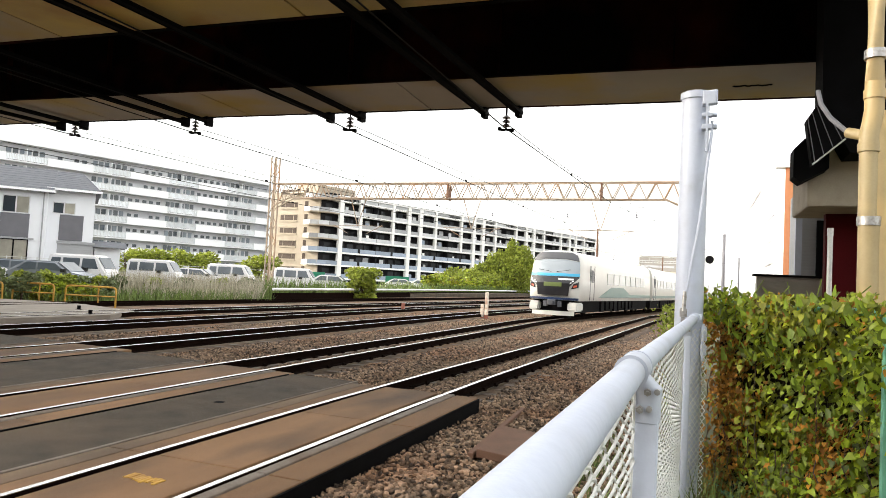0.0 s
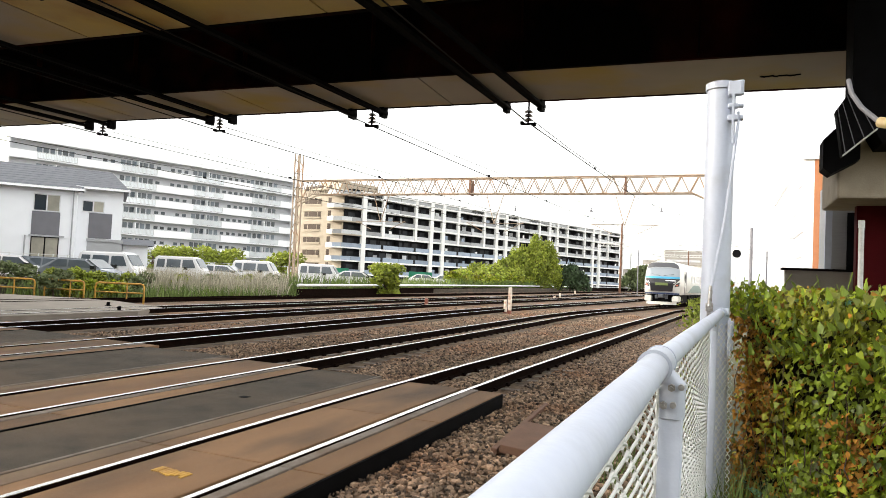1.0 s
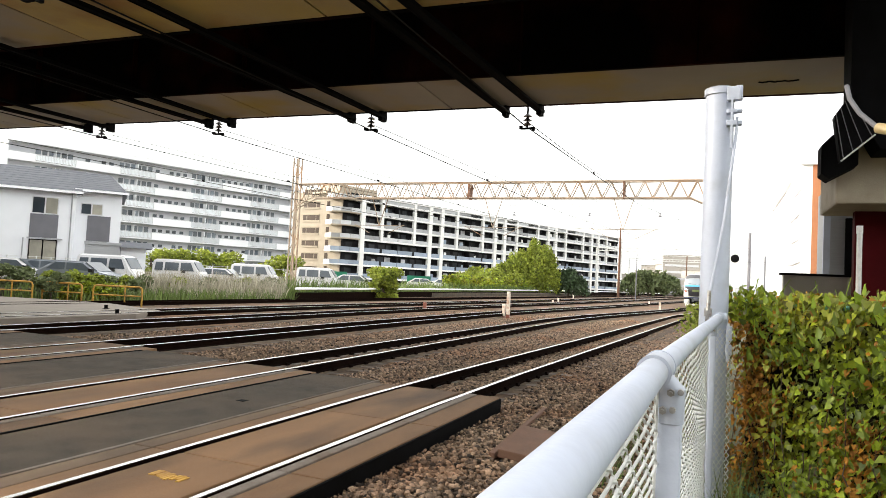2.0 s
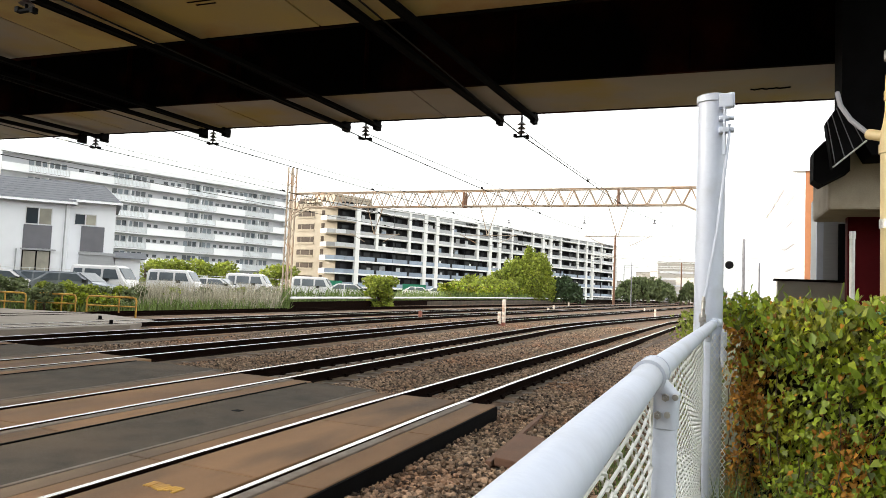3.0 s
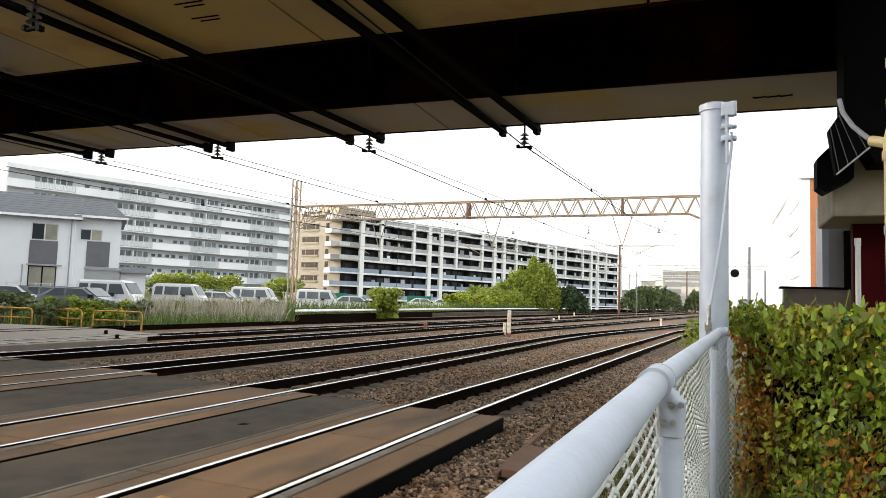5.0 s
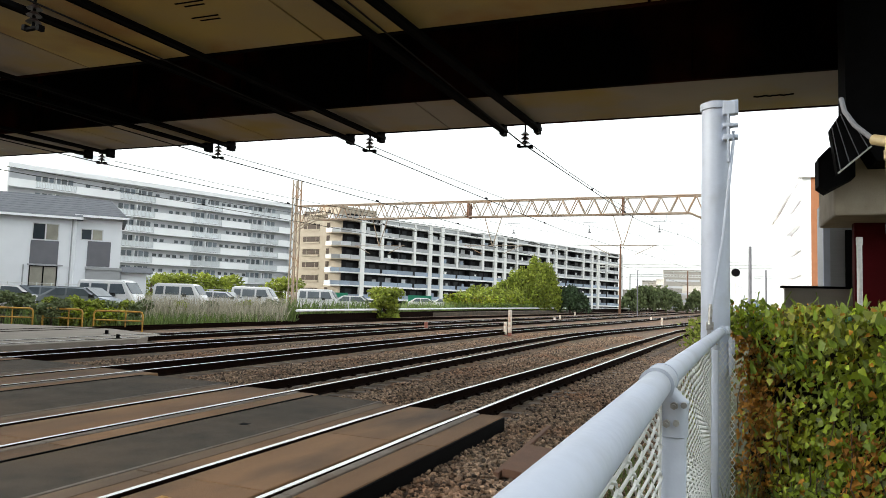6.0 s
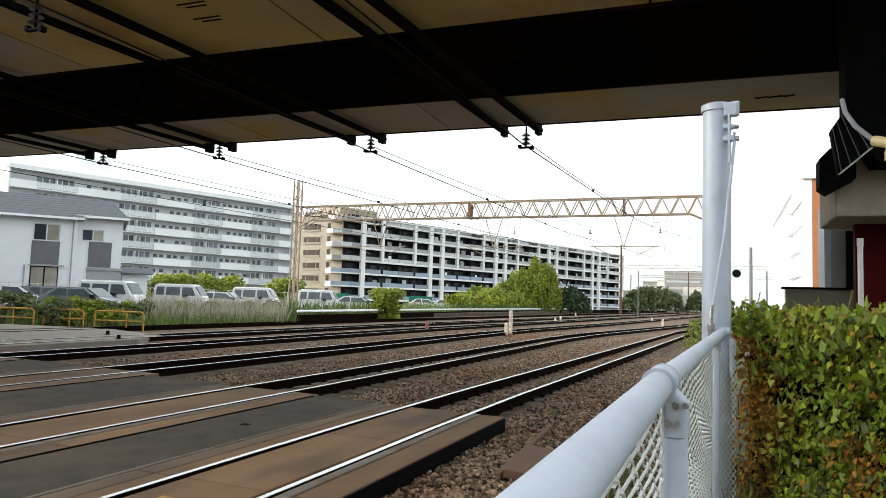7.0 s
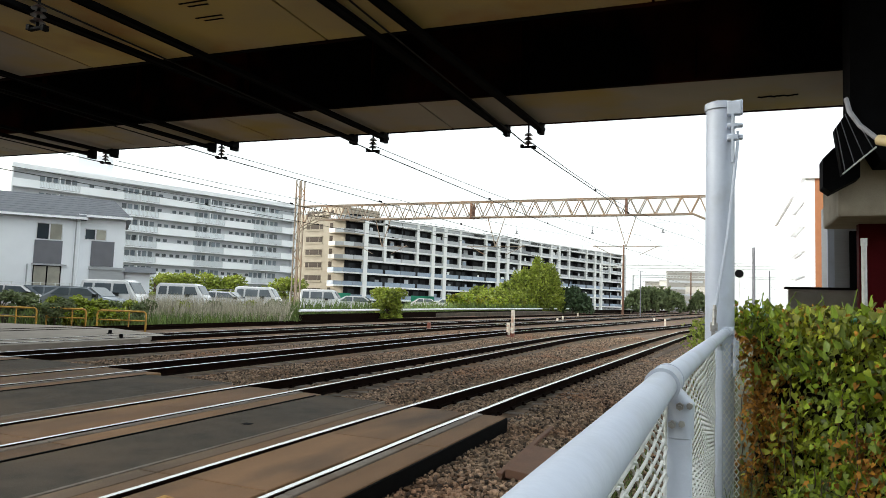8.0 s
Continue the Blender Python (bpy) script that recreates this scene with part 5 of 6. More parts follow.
def car(m, kind, paint, label):
    th = thing("parked_car" if kind == "car" else "parked_van", m, label, "car" if kind == "car" else "van", "vehicles in the car park")
    if kind == "van":
        L, Wd = 3.5, 1.5
        side = [(0, 0.3), (3.5, 0.3), (3.5, 0.9), (3.3, 1.1), (2.85, 1.8), (2.65, 1.9), (0.15, 1.9), (0.0, 1.65)]
        glass = [[(0.2, 1.12), (0.75, 1.12), (0.75, 1.68), (0.25, 1.68)], [(0.9, 1.12), (1.85, 1.12), (1.85, 1.68), (0.9, 1.68)], [(2.0, 1.12), (2.95, 1.12), (2.68, 1.68), (2.0, 1.68)]]
        screen = ((2.88, 1.75), (3.27, 1.13))
    else:
        L, Wd = 4.3, 1.7
        side = [(0, 0.3), (4.3, 0.3), (4.3, 0.72), (3.3, 0.92), (2.55, 1.42), (1.0, 1.45), (0.25, 1.0), (0, 0.9)]
        glass = [[(0.55, 0.98), (1.55, 0.98), (1.55, 1.36), (1.05, 1.36)], [(1.65, 0.98), (3.0, 0.95), (2.5, 1.34), (1.65, 1.36)]]
        screen = ((2.6, 1.4), (3.25, 0.95))
    belt = 1.02 if kind == "van" else 0.92

    def lean_in(bm):
        """Sides above the belt line lean inwards."""
        for v in bm.verts:
            if v.co.z > belt:
                v.co.y *= 1 - 0.16 * (v.co.z - belt) / 0.8
        return bm

    bm = B()
    prism(bm, side, "y", -Wd / 2, Wd / 2)
    bmesh.ops.bevel(bm, geom=[e for e in bm.edges], offset=0.085, segments=3, affect="EDGES")
    part("body", lean_in(bm), paint, th, smooth=True)
    for s in (-1, 1):
        bm = B()
        box(bm, L - 1.35, L - 1.12, s * (Wd / 2 + 0.02), s * (Wd / 2 + 0.16), belt - 0.02, belt + 0.14, bevel=0.02)
        part("mirror", bm, M_TYRE, th)
    for x in (-0.03, L - 0.04):
        bm = B()
        box(bm, x, x + 0.07, -Wd / 2 + 0.08, Wd / 2 - 0.08, 0.32, 0.5, bevel=0.02)
        part("bumper", bm, M_CARGREY, th)
    for s in (-1, 1):
        for gl in glass:
            bm = B()
            prism(bm, gl, "y", s * (Wd / 2 - 0.03), s * (Wd / 2 + 0.008))
            part("side_window", lean_in(bm), M_CARGLASS, th)
    (xa, za), (xb, zb) = screen
    bm = B()
    prism(bm, [(xa, za), (xb, zb), (xb + 0.03, zb + 0.03), (xa + 0.03, za + 0.03)], "y", -Wd / 2 + 0.12, Wd / 2 - 0.12)
    part("windscreen", bm, M_CARGLASS, th)
    for x in (0.8, L - 0.85):
        for s in (-1, 1):
            wheel(th, x, s * (Wd / 2 - 0.1))
    for s in (-1, 1):
        bm = B()
        box(bm, L - 0.06, L + 0.02, s * 0.6 - 0.15, s * 0.6 + 0.15, 0.6, 0.76)
        part("headlight", bm, M_BARS, th)
    return th


def at_px(r, d):
    """A point d ahead of the view's first line and r * d to its right."""
    return (d * (-0.383 + 0.924 * r), d * (0.924 + 0.383 * r))


for r, d, rz, kind, paint, label in (
        (-0.541, 39, 20, "van", M_CARWHITE, "white minivan parked behind the weeds"),
        (-0.635, 37.5, 24, "car", M_CARGREY, "silver-grey hatchback parked behind the weeds"),
        (-0.595, 36, 20, "car", M_CARGREY, "silver-grey hatchback parked behind the weeds"),
        (-0.695, 37, 24, "car", M_CARWHITE, "white hatchback parked behind the weeds"),
        (-0.43, 47, 22, "van", M_CARWHITE, "white minivan parked behind the weeds"),
        (-0.372, 50, 22, "car", M_CARWHITE, "white minivan parked behind the weeds"),
        (-0.315, 53, 22, "van", M_CARWHITE, "white minivan parked behind the weeds"),
        (-0.218, 57, 23, "van", M_CARWHITE, "white delivery van in the car park"),
        (-0.168, 58, 26, "car", M_CARWHITE, "white car parked near the wall"),
        (-0.055, 84, 25, "car", M_CARWHITE, "white car parked near the wall"),
        (-0.02, 90, 25, "car", M_CARWHITE, "white car parked near the wall")):
    x, y = at_px(r, d)
    car(pose(x, y, 0.22, 0, 0, rz), kind, paint, label)

# ---- yellow railings
for ra, da, rb, db in ((-0.70, 29.6, -0.612, 29.5), (-0.597, 30.0, -0.538, 30.0), (-0.521, 29.4, -0.448, 29.4)):
    (xa, ya), (xb, yb) = at_px(ra, da), at_px(rb, db)
    th = thing("yellow_railing", pose(0, 0, 0), "yellow painted pipe barrier with a lower bar", "railing", "yellow barriers")
    a, b = Vector((xa, ya, -0.25)), Vector((xb, yb, -0.25))
    u = (b - a).normalized()
    up = Vector((0, 0, 1))
    bm = B()
    sweep(bm, [a, a + up * 0.75, a + up * 0.86 + u * 0.04, a + up * 0.9 + u * 0.15, b + up * 0.9 - u * 0.15, b + up * 0.86 - u * 0.04, b + up * 0.75, b], 0.04, 8)
    part("frame", bm, M_YELLOW, th, smooth=True)
    bm = B()
    sweep(bm, [a + up * 0.5, b + up * 0.5], 0.03, 8)
    part("lower_bar", bm, M_YELLOW, th)
    bm = B()
    sweep(bm, [a.lerp(b, 0.65) + up * 0.0, a.lerp(b, 0.65) + up * 0.9], 0.03, 8)
    part("middle_post", bm, M_YELLOW, th)
for r, d in ((-0.50, 24.5), (-0.483, 22.5)):
    x, y = at_px(r, d)
    th = thing("ground_lamp", pose(x, y, -0.3), "small dark trackside point indicator", "indicator")
    bm = B()
    box(bm, -0.09, 0.09, -0.09, 0.09, 0, 0.3, bevel=0.02), tube(bm, (0, 0, 0.3), (0, 0, 0.42), 0.06, 10)
    part("case", bm, M_BLACK, th)

# ---- plants
g6 = np.random.default_rng(5)


def blob(c, rad, n, squash=0.8):
    p = g6.normal(size=(n, 3))
    p /= np.linalg.norm(p, axis=1)[:, None]
    p *= (0.55 + 0.5 * g6.random(n) ** 0.6)[:, None] * rad
    p[:, 2] *= squash
    return (p + np.array(c)).tolist()


def tree(x, y, z, h, r, leaf, n, size, label, name="tree", lumps=14, m=M_TREELEAF):
    th = thing(name, pose(x, y, z), label, "tree" if name == "tree" else "bush")
    bm = B()
    sweep(bm, [(0, 0, -0.3), (0.05 * r, 0, 0.3 * h), (0, 0.06 * r, 0.6 * h)], 0.03 * h, 8)
    tops = []
    for k in range(lumps):
        a, q = 2.4 * k, (0.25 + 0.5 * g6.random())
        c = (math.cos(a) * r * q, math.sin(a) * r * q, h * ((0.15 if name == "tree" else 0.04) + 0.6 * g6.random()) if k % 3 else h * 0.72)
        tops.append(c)
        sweep(bm, [(0, 0, 0.25 * h), (c[0] * 0.5, c[1] * 0.5, 0.6 * c[2] + 0.1 * h), c], 0.008 * h, 5)
    part("trunk", bm, M_BARK, th)
    pts = []
    for c in tops:
        pts += blob(c, r * (0.28 + 0.2 * g6.random()), n // lumps, 0.75)
    chips("crown", pts, size, 0.8, m, th, int(x * 7 + y) % 1000 + 1, leaf=True, kind="")
    return th


def mound_tree(x, y, z, domes, n, size, label, m=M_TREELEAF, droop=0.32):
    """A crown of domes (across, along, radius, height) whose outer twigs hang down; branches from one trunk."""
    th = thing("tree", pose(x, y, z, 0, 0, 22.5), label, "tree")
    H = max(d[3] for d in domes)
    bm = B()
    sweep(bm, [(0, 0, -0.3), (0.2, 0, 0.25 * H), (0.1, 0.1, 0.45 * H)], 0.035 * H, 8)
    for u, v, r, h in domes:
        for k in range(5):
            a = 1.26 * k + u
            sweep(bm, [(0.15, 0, 0.3 * H), (u + 0.2 * r * math.cos(a), v + 0.2 * r * math.sin(a), 0.55 * h), (u + 0.6 * r * math.cos(a), v + 0.6 * r * math.sin(a), 0.78 * h)], 0.012 * H, 5)
    part("trunk", bm, M_BARK, th)
    pts = []
    total = sum(r * h for u, v, r, h in domes)
    for u, v, r, h in domes:
        want = int(n * r * h / total)
        while want > 0:
            a, q = 2 * math.pi * g6.random(), g6.random() ** 0.5
            lump = 1 + 0.2 * noise.noise((u + 2.2 * math.cos(a) * q, v + 2.2 * math.sin(a) * q, h)) + 0.16 * noise.noise((6 * math.cos(a) * q, 6 * math.sin(a) * q, h + 3))
            top = h * lump * math.sqrt(max(0.02, 1 - 0.93 * q * q))
            px, py = u + r * q * lump * math.cos(a), v + r * q * lump * math.sin(a)
            long = droop * h * (0.35 + g6.random())
            steps = int(4 + 8 * g6.random())
            for i in range(steps):
                f = i / steps
                pts.append((px + 0.12 * g6.normal() + 0.25 * f * math.cos(a), py + 0.12 * g6.normal() + 0.25 * f * math.sin(a), max(0.05, top - long * f + 0.1 * g6.normal())))
            want -= steps
    chips("crown", pts, size, 1.25, m, th, int(abs(x) * 7 + y) % 1000 + 1, leaf=True, kind="")
    return th


mound_tree(-31.7, 113.9, -0.3, [(2.1, 0, 3.5, 8.9), (-0.6, 0.6, 3.6, 7.5), (-3.2, 0, 2.9, 5.4), (4.2, 0.3, 1.6, 6.0)], 20000, 0.33, "broad yellow-green willow tree by the tracks")
mound_tree(-25.0, 117.5, -0.3, [(0, 0, 2.0, 4.6), (1.8, 0, 1.7, 3.6)], 3200, 0.42, "dark green shrubby tree by the tracks", M_DARKLEAF, 0.2)
mound_tree(-39.2, 108.5, -0.3, [(0, 0, 2.6, 4.2), (-2.4, 0, 2.0, 3.3), (2.2, 0.4, 2.0, 3.5)], 5200, 0.34, "rounded yellow-green shrubby tree behind the wall")
tree(-26.0, 49.6, -0.3, 3.1, 1.45, None, 4200, 0.26, "round green bush growing by the wall", "bush", 16)
for x, y, h, r in ((-33, 96, 4.4, 2.8), (-31.5, 102, 3.8, 2.8), (-35, 90, 3.0, 2.2)):
    tree(x, y, -0.3, h, r, None, 1800, 0.35, "green shrub behind the trackside wall", "bush", 9)
mound_tree(-19.5, 200, -0.4, [(0, 0, 4.5, 7.4), (5.0, 0, 4.0, 6.4), (-4.6, 0, 3.4, 6.0)], 6500, 0.75, "dark green distant tree beside the tracks", M_FARLEAF, 0.2)
mound_tree(-7.5, 208, -0.4, [(0, 0, 2.6, 6.2), (3.6, 0, 2.2, 5.0)], 2600, 0.7, "dark green distant tree beside the tracks", M_FARLEAF, 0.2)
for r0, d in ((-0.44, 66), (-0.405, 67), (-0.37, 68), (-0.335, 69), (-0.255, 72), (-0.245, 72)):
    x, y = at_px(r0, d)
    tree(x, y, 0.1, 3.5, 2.4, None, 1500, 0.34, "green clipped shrub behind parked vans", "bush", 8)
for r0, d, h in ((-0.585, 30.4, 1.5), (-0.55, 31.5, 1.0), (-0.50, 31.5, 1.0), (-0.64, 33, 1.7), (-0.67, 33, 1.9), (-0.47, 33, 1.3), (-0.60, 34, 1.6), (-0.53, 34, 1.5), (-0.51, 34.5, 1.4), (-0.485, 35, 1.5), (-0.455, 36, 1.5), (-0.40, 40, 1.4), (-0.36, 42, 1.5), (-0.56, 34, 1.6), (-0.30, 46, 1.6), (-0.265, 48, 1.6)):
    x, y = at_px(r0, d)
    tree(x, y, -0.3, h, 0.9, None, 1000, 0.17, "low green weeds by the yellow railing", "bush", 7, M_LEAFI if h < 1.3 else (M_TREELEAF if int(d * 2) % 3 else M_FARLEAF))
sp, sp2 = [], []
for _ in range(9000):
    r0 = -0.47 + 0.235 * g6.random()
    d = 34 + 18 * g6.random() + 30 * (r0 + 0.47)
    x, y = at_px(r0, d)
    (sp if g6.random() < 0.85 else sp2).append((x, y, -0.4))
for _ in range(5000):
    r0 = -0.72 + 0.5 * g6.random()
    d = 30.5 + 6 * g6.random() + 44 * max(0, r0 + 0.47)
    x, y = at_px(r0, d)
    sp2.append((x, y, -0.4))
ob = blades("dry_grass", sp, 1.5, 0.022, M_DRYGRASS, seed=8, lean=0.2)
tagged(ob, "tall pale dry grass between the tracks and car park", "grass")
ob = blades("weeds", sp2, 0.8, 0.03, M_GRASS, seed=9, lean=0.3)
tagged(ob, "green weeds between the tracks and car park", "weeds")
sp3 = []
for _ in range(5000):
    y = 37 + 110 * g6.random()
    sp3.append((wall_x(y) - 0.5 - 1.4 * g6.random(), y, -0.1))
ob = blades("hedge_weeds", sp3, 1.3, 0.05, M_GRASS, seed=10, lean=0.25)
tagged(ob, "green weeds along the trackside wall", "weeds")
sp3 = []
for _ in range(6000):
    y = 74 + 80 * g6.random() ** 1.5
    sp3.append((wall_x(y) - 1.2 - 1.5 * g6.random(), y, 0.3 + 1.9 * g6.random()))
hg = thing("hedge", pose(0, 0, 0), "long clipped green hedge behind the trackside wall", "hedge")
chips("foliage", sp3, 0.4, 0.8, M_LEAFI, hg, 77, leaf=True, kind="")
gn = thing("green_net_fence", pose(0, 0, 0), "green net fence along the car park", "fence")
for r0, r1, d in ((-0.17, -0.145, 84), (-0.055, -0.02, 95), (0.075, 0.125, 122)):
    (xa, ya), (xb, yb) = at_px(r0, d), at_px(r1, d)
    bm = B()
    v = [bm.verts.new(p) for p in ((xa, ya, 0.2), (xb, yb, 0.2), (xb, yb, 2.0), (xa, ya, 2.0))]
    bm.faces.new(v)
    bmesh.ops.solidify(bm, geom=bm.faces[:], thickness=0.05)
    part("net", bm, M_GREENNET, gn)
# grey wire fence at the edge of the car park
wf = thing("wire_fence", pose(0, 0, 0), "thin grey post and wire fence by the car park", "fence")
line = [at_px(-0.72 + 0.022 * k, 37 + 0.95 * k) for k in range(23)]
for x, y in line:
    bm = B()
    tube(bm, (x, y, -0.3), (x, y, 1.85), 0.03, 6)
    part("post", bm, M_GALV, wf)
for z in (0.5, 1.1, 1.8):
    bm = B()
    sweep(bm, [(x, y, z) for x, y in line], 0.012, 4)
    part("wire", bm, M_GALV, wf)

# ---- distant city
gc = random.Random(12)
for k in range(26):
    y = 330 + 260 * gc.random()
    x = -0.115 * y + 0.085 * y * gc.random()
    h = (0.5 + gc.random()) * (13 if k < 14 else 8)
    w, d = 7 + 10 * gc.random(), 12
    th = thing("distant_building", pose(x, y, -0.6, 0, 0, -20 + 40 * gc.random()), "pale distant city building", "building", "distant city buildings")
    bm = B()
    box(bm, -w / 2, w / 2, 0, d, 0, h)
    part("wall", bm, M_FAR, th)
    bm = B()
    box(bm, -w / 2 - 0.2, w / 2 + 0.2, -0.2, d, h, h + 0.5)
    part("roof", bm, M_CONCRETE, th)
    for f in range(int(h // 3.2)):
        bm = B()
        box(bm, -w / 2 + 0.8, w / 2 - 0.8, -0.1, 0.02, 1.2 + f * 3.2, 2.2 + f * 3.2)
        part("window_band", bm, M_APTBACK, th)

# ---- unseen block and wall, added to hold sun and skylight off the foreground
bm = B()
box(bm, -66, -50, -60, 13, -0.6, 15)
ob = part("sun_block_west", bm, M_APTBACK)
tagged(ob, "unseen plain grey block added to keep the sun off the crossing", "wall", kind="structure")
bm = B()
box(bm, -50, 14, -11.4, -11, -0.6, 8)
ob = part("sky_block_south", bm, M_CONCRETE)
tagged(ob, "unseen plain concrete wall added behind the viewpoint to cut skylight", "wall", kind="structure")

# ---------------------------------------------------------------- train
SEC = [(-1.38, 0.95), (-1.46, 1.15), (-1.47, 2.0), (-1.42, 2.9), (-1.30, 3.35), (-1.0, 3.60), (-0.5, 3.70), (0, 3.72), (0.5, 3.70), (1.0, 3.60), (1.30, 3.35), (1.42, 2.9), (1.47, 2.0), (1.46, 1.15), (1.38, 0.95)]


def loft(bm, rows):
    rr = [[bm.verts.new(p) for p in r] for r in rows]
    n = len(rr[0])
    for a, b in zip(rr, rr[1:]):
        for i in range(n):
            bm.faces.new((a[i], a[(i + 1) % n], b[(i + 1) % n], b[i]))
    bm.faces.new(rr[0]), bm.faces.new(rr[-1][::-1])
    bmesh.ops.recalc_face_normals(bm, faces=bm.faces)
    return bm


def nose(x, z):
    """How far the rounded front lies behind its foremost point."""
    return 0.30 * max(0, z - 1.9) + 0.34 * (abs(x) / 1.45) ** 2.6 + 0.05 * max(0, 1.5 - z)


def train_car(front):
    th = thing("train_car", pose(0, 0, 0), "white express train end car, black mask, red tail lamps" if front else "white express train car with grey-green lower stripe", "train car", "cars of the passing train")
    if front:
        rows = [[(x * k, nose(x * k, 2.2 + (z - 2.2) * k), 2.2 + (z - 2.2) * k) for x, z in SEC] for k in (0.04, 0.3, 0.55, 0.75, 0.88, 0.955)]
        rows += [[(x * 0.985, nose(x, z) + 0.13, 0.95 + (z - 0.95) * 0.99) for x, z in SEC], [(x, nose(x, z) + 0.5, z) for x, z in SEC], [(x, 20.0, z) for x, z in SEC]]
    else:
        rows = [[(x, y, z) for x, z in SEC] for y in (0.25, 20.0)]
    part("body", loft(B(), rows), M_TRAINWHITE, th, smooth=True)

    def face(name, pts, material, off, label=""):
        """A thin panel that follows the rounded front."""
        bm = B()
        bm.faces.new([bm.verts.new((x, 0, z)) for x, z in pts])
        bmesh.ops.triangulate(bm, faces=bm.faces[:])
        bmesh.ops.subdivide_edges(bm, edges=bm.edges[:], cuts=7, use_grid_fill=True)
        for v in bm.verts:
            v.co.y = nose(v.co.x, v.co.z) - off
        bmesh.ops.recalc_face_normals(bm, faces=bm.faces)
        if sum(f.normal.y for f in bm.faces) > 0:
            bmesh.ops.reverse_faces(bm, faces=bm.faces[:])
        back = bmesh.ops.extrude_face_region(bm, geom=bm.faces[:])["geom"]
        for v in back:
            if isinstance(v, bmesh.types.BMVert):
                v.co.y -= 0.02
        bmesh.ops.recalc_face_normals(bm, faces=bm.faces)
        return part(name, bm, material, th, label, smooth=True)

    if front:
        face("roof_hood", [(-1.28, 3.08), (-0.6, 3.2), (0.6, 3.2), (1.28, 3.08), (1.16, 3.42), (0.85, 3.58), (-0.85, 3.58), (-1.16, 3.42)], M_TRAINGREY, 0.01, "dark grey roof hood")
        face("windscreen", [(-1.36, 2.42), (1.36, 2.42), (1.30, 3.06), (0.6, 3.18), (-0.6, 3.18), (-1.30, 3.06)], M_TRAINGLASS, 0.01, "windscreen with the reflected sky put into its colour")
        face("blue_band", [(-1.37, 2.26), (1.37, 2.26), (1.37, 2.42), (-1.37, 2.42)], M_TRAINBLUE, 0.015, "bright blue band")
        face("mask", [(-0.86, 1.22), (0.86, 1.22), (0.92, 1.72), (1.36, 2.18), (1.36, 2.25), (-1.36, 2.25), (-1.36, 2.18), (-0.92, 1.72)], M_TRAINBLACK, 0.012, "black nose mask")
        face("destination_display", [(-0.5, 1.7), (0.5, 1.7), (0.5, 1.92), (-0.5, 1.92)], M_SIGNBOARD, 0.036, "green lit display, unreadable")
        face("name_bar", [(0.3, 2.06), (1.1, 2.06), (1.1, 2.15), (0.3, 2.15)], M_BARS, 0.036)
        face("lower_stripe", [(-1.38, 0.98), (1.38, 0.98), (1.38, 1.1), (-1.38, 1.1)], M_TRAINNAVY, 0.012)
        for s in (-1, 1):
            face("lamp_housing", [(s * 1.0, 1.58), (s * 1.36, 1.66), (s * 1.37, 1.98), (s * 1.12, 1.86)], M_TRAINBLACK, 0.012)
            face("tail_lamp", [(s * 1.1, 1.66), (s * 1.28, 1.7), (s * 1.28, 1.8), (s * 1.14, 1.78)], M_TAIL, 0.034, "glowing red tail lamp")
            for k in range(2):
                face("headlight", [(s * (0.93 + 0.11 * k), 1.86 + 0.1 * k), (s * (1.01 + 0.11 * k), 1.88 + 0.1 * k), (s * (1.01 + 0.11 * k), 1.95 + 0.1 * k), (s * (0.93 + 0.11 * k), 1.93 + 0.1 * k)], M_BARS, 0.036)
            bm = B()
            prism(bm, [(0.12, 0.38), (1.3, 0.38), (1.3, 0.86), (0.2, 0.86)], "x", s * 0.8, s * 1.36)
            bmesh.ops.bevel(bm, geom=bm.edges[:], offset=0.07, segments=3, affect="EDGES")
            part("side_skirt", bm, M_TRAINWHITE, th, "white lower skirt")
            bm = B()
            sweep(bm, [(s * 0.15, nose(0.15, 2.5) - 0.04, 2.5), (s * 0.9, nose(0.9, 2.62) - 0.04, 2.62)], 0.015, 5)
            part("wiper", bm, M_TRAINBLACK, th)
        bm = B()
        prism(bm, [(-1.2, 0.22), (-0.5, -0.02), (0.5, -0.02), (1.2, 0.22), (1.1, 0.5), (-1.1, 0.5)], "z", 0.14, 0.36)
        part("snow_plough", bm, M_TRAINWHITE, th, "white plough blade")
        bm = B()
        box(bm, -0.22, 0.22, -0.15, 0.5, 0.68, 0.98, bevel=0.04), box(bm, -0.12, 0.12, -0.3, 0.0, 0.74, 0.92), box(bm, -0.5, -0.3, 0.0, 0.2, 0.6, 0.9), box(bm, 0.3, 0.5, 0.0, 0.2, 0.6, 0.9)
        part("coupler", bm, M_TRAINGREY, th)
    # underframe, bogies, side details
    bm = B()
    box(bm, -1.25, 1.25, 0.55, 19.6, 0.3, 0.95)
    for k in range(9):
        box(bm, -1.38, 1.38, 5.2 + k * 1.1, 5.9 + k * 1.1, 0.3 + 0.08 * (k % 3), 0.93)
    part("underframe", bm, M_BLACK, th)
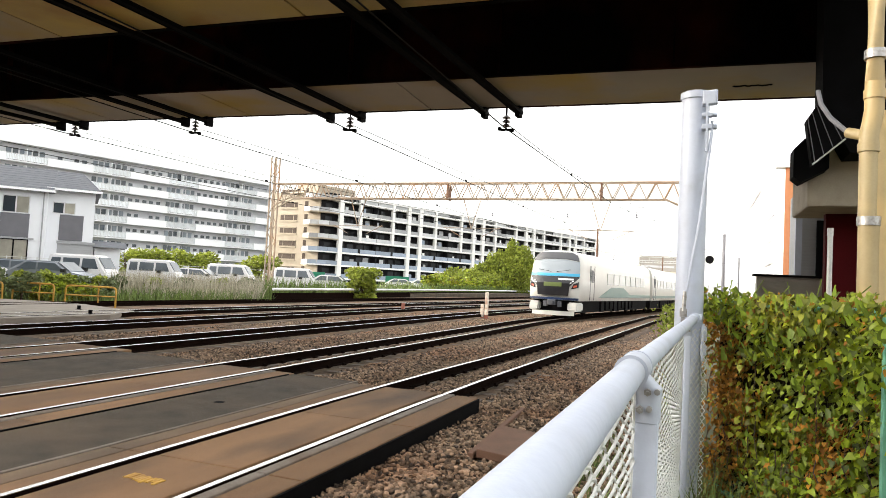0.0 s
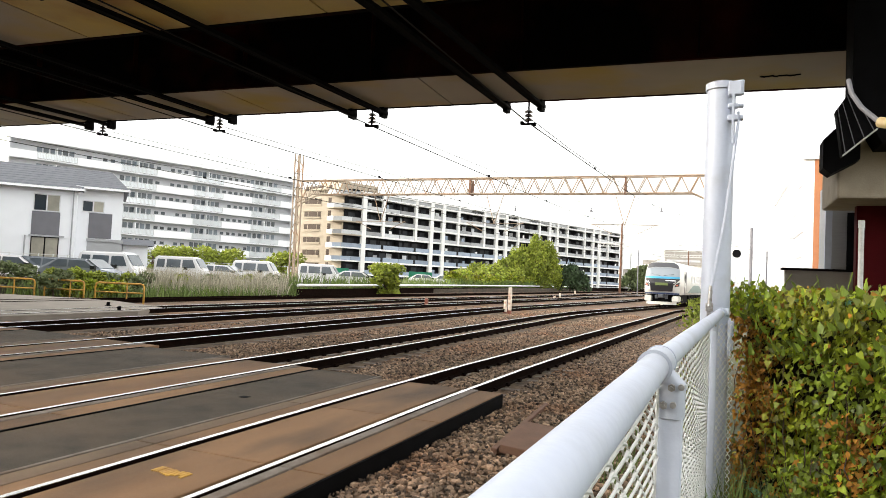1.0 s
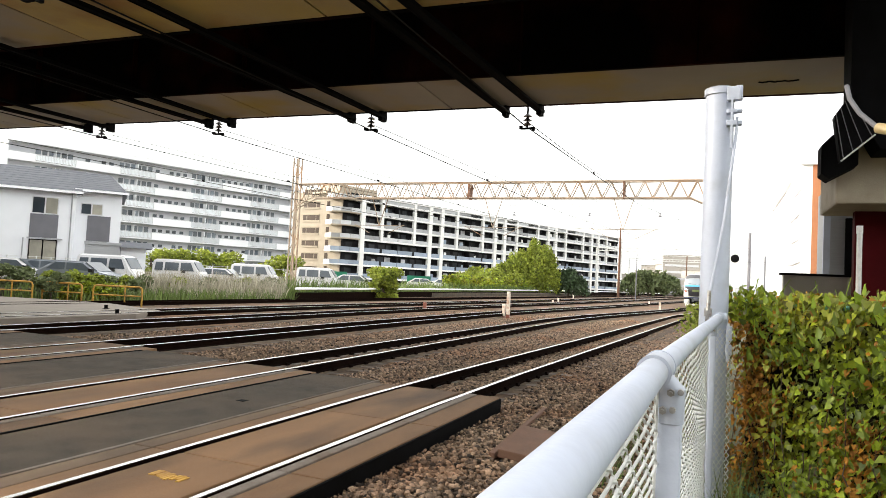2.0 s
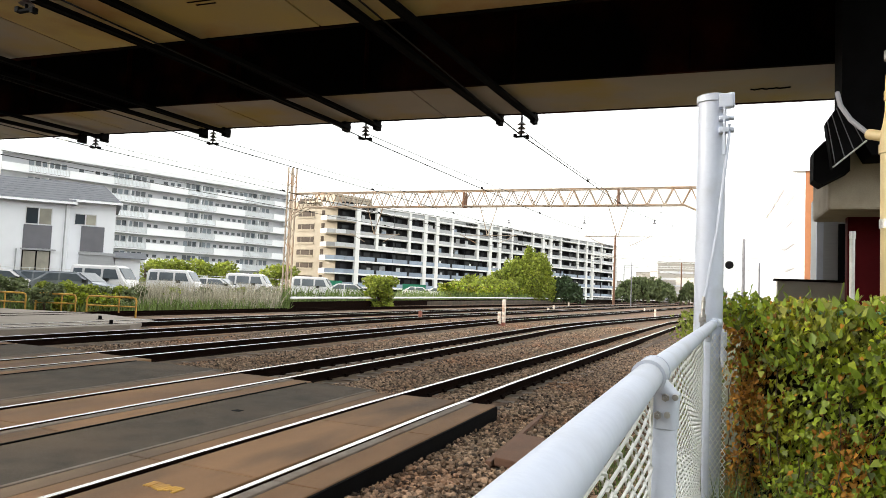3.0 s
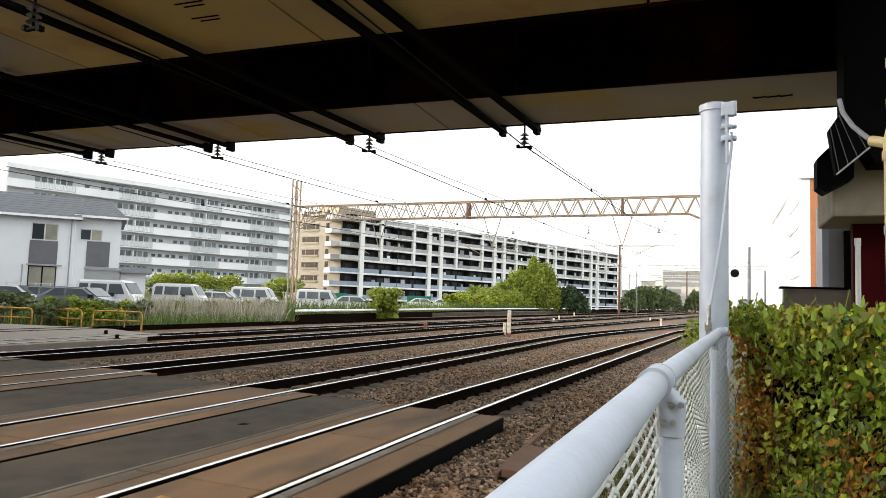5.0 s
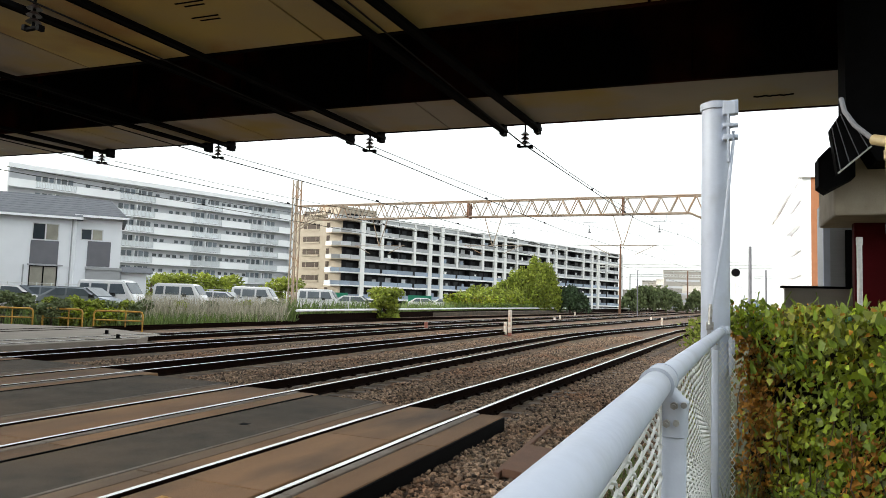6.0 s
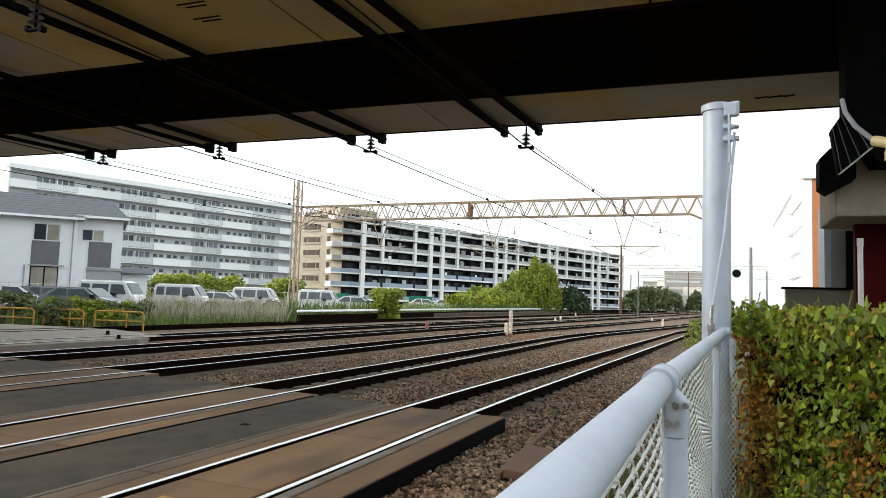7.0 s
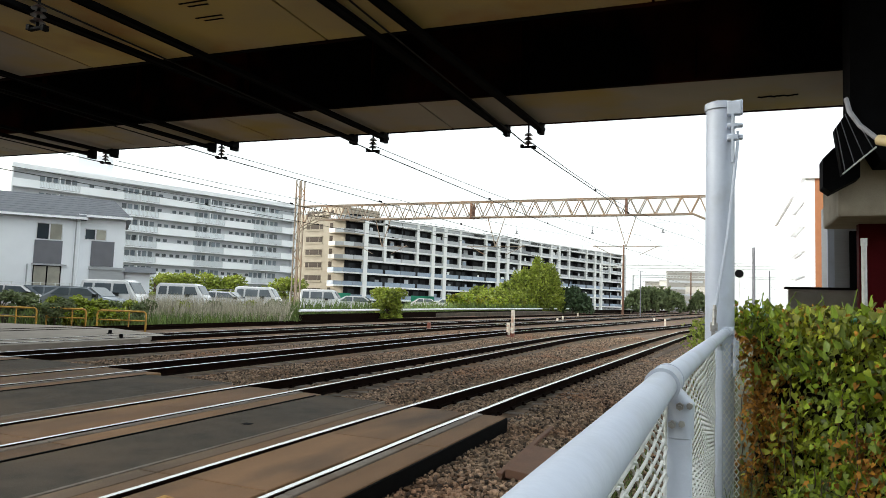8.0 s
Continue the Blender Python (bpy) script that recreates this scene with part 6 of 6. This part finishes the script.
    for yb in (3.2, 16.8):
        bm = B()
        box(bm, -1.1, 1.1, yb - 1.6, yb + 1.6, 0.45, 0.75)
        bg = part("bogie", bm, M_BLACK, th)
        for dy in (-1.05, 1.05):
            for s in (-1, 1):
                bm = B()
                tube(bm, (s * 0.48, yb + dy, 0.43), (s * 0.6, yb + dy, 0.43), 0.43, 24)
                part("wheel", bm, M_RUSTSHADE, bg)
    for s in (-1, 1):
        x = s * 1.472
        for k in range(9 if not front else 7):
            y0 = 3.9 + k * 1.65 + (2.2 if front else -1.2)
            bm = B()
            box(bm, x - 0.02, x + 0.012, y0, y0 + 1.45, 1.95, 2.65, bevel=0.01)
            part("window", bm, M_SIDEGLASS, th)
        for y0 in ((2.2,) if front else (0.9, 18.2)):
            bm = B()
            box(bm, x - 0.02, x + 0.01, y0, y0 + 0.04, 1.0, 2.95), box(bm, x - 0.02, x + 0.01, y0 + 0.86, y0 + 0.9, 1.0, 2.95)
            box(bm, x - 0.02, x + 0.012, y0 + 0.25, y0 + 0.65, 2.0, 2.7)
            part("door", bm, M_TRAINGREY, th)
        bm = B()
        A = [(4.0, 1.14), (20.0, 1.14), (20.0, 1.36), (12.6, 1.36), (10.6, 1.8), (7.2, 1.8)] if front else [(0.3, 1.14), (20.0, 1.14), (20.0, 1.36), (0.3, 1.36)]
        prism(bm, A, "x", x - 0.02, x + 0.008)
        part("green_flash", bm, M_TRAINGREEN, th, "grey-green painted flash")
    return th


CARS = [train_car(True), train_car(False)]
for k in range(2, 9):
    CARS.append(copy_thing(CARS[1], pose(0, 20.3 * k, 0)))


def motions():
    """The train runs away from the camera along the second track."""
    for k, c in enumerate(CARS):
        rows = []
        for i in range(33):
            t = i * 0.25
            y = 36.2 + 21.4 * t + 20.3 * k
            xa, xb = -7.45 + bend(y + 2), -7.45 + bend(y + 17)
            rows.append((t, pose(xa - (xb - xa) * 2 / 15, y, 0, 0, 0, math.degrees(math.atan2(-(xb - xa), 15)))))
        walk(c, rows)


motions()
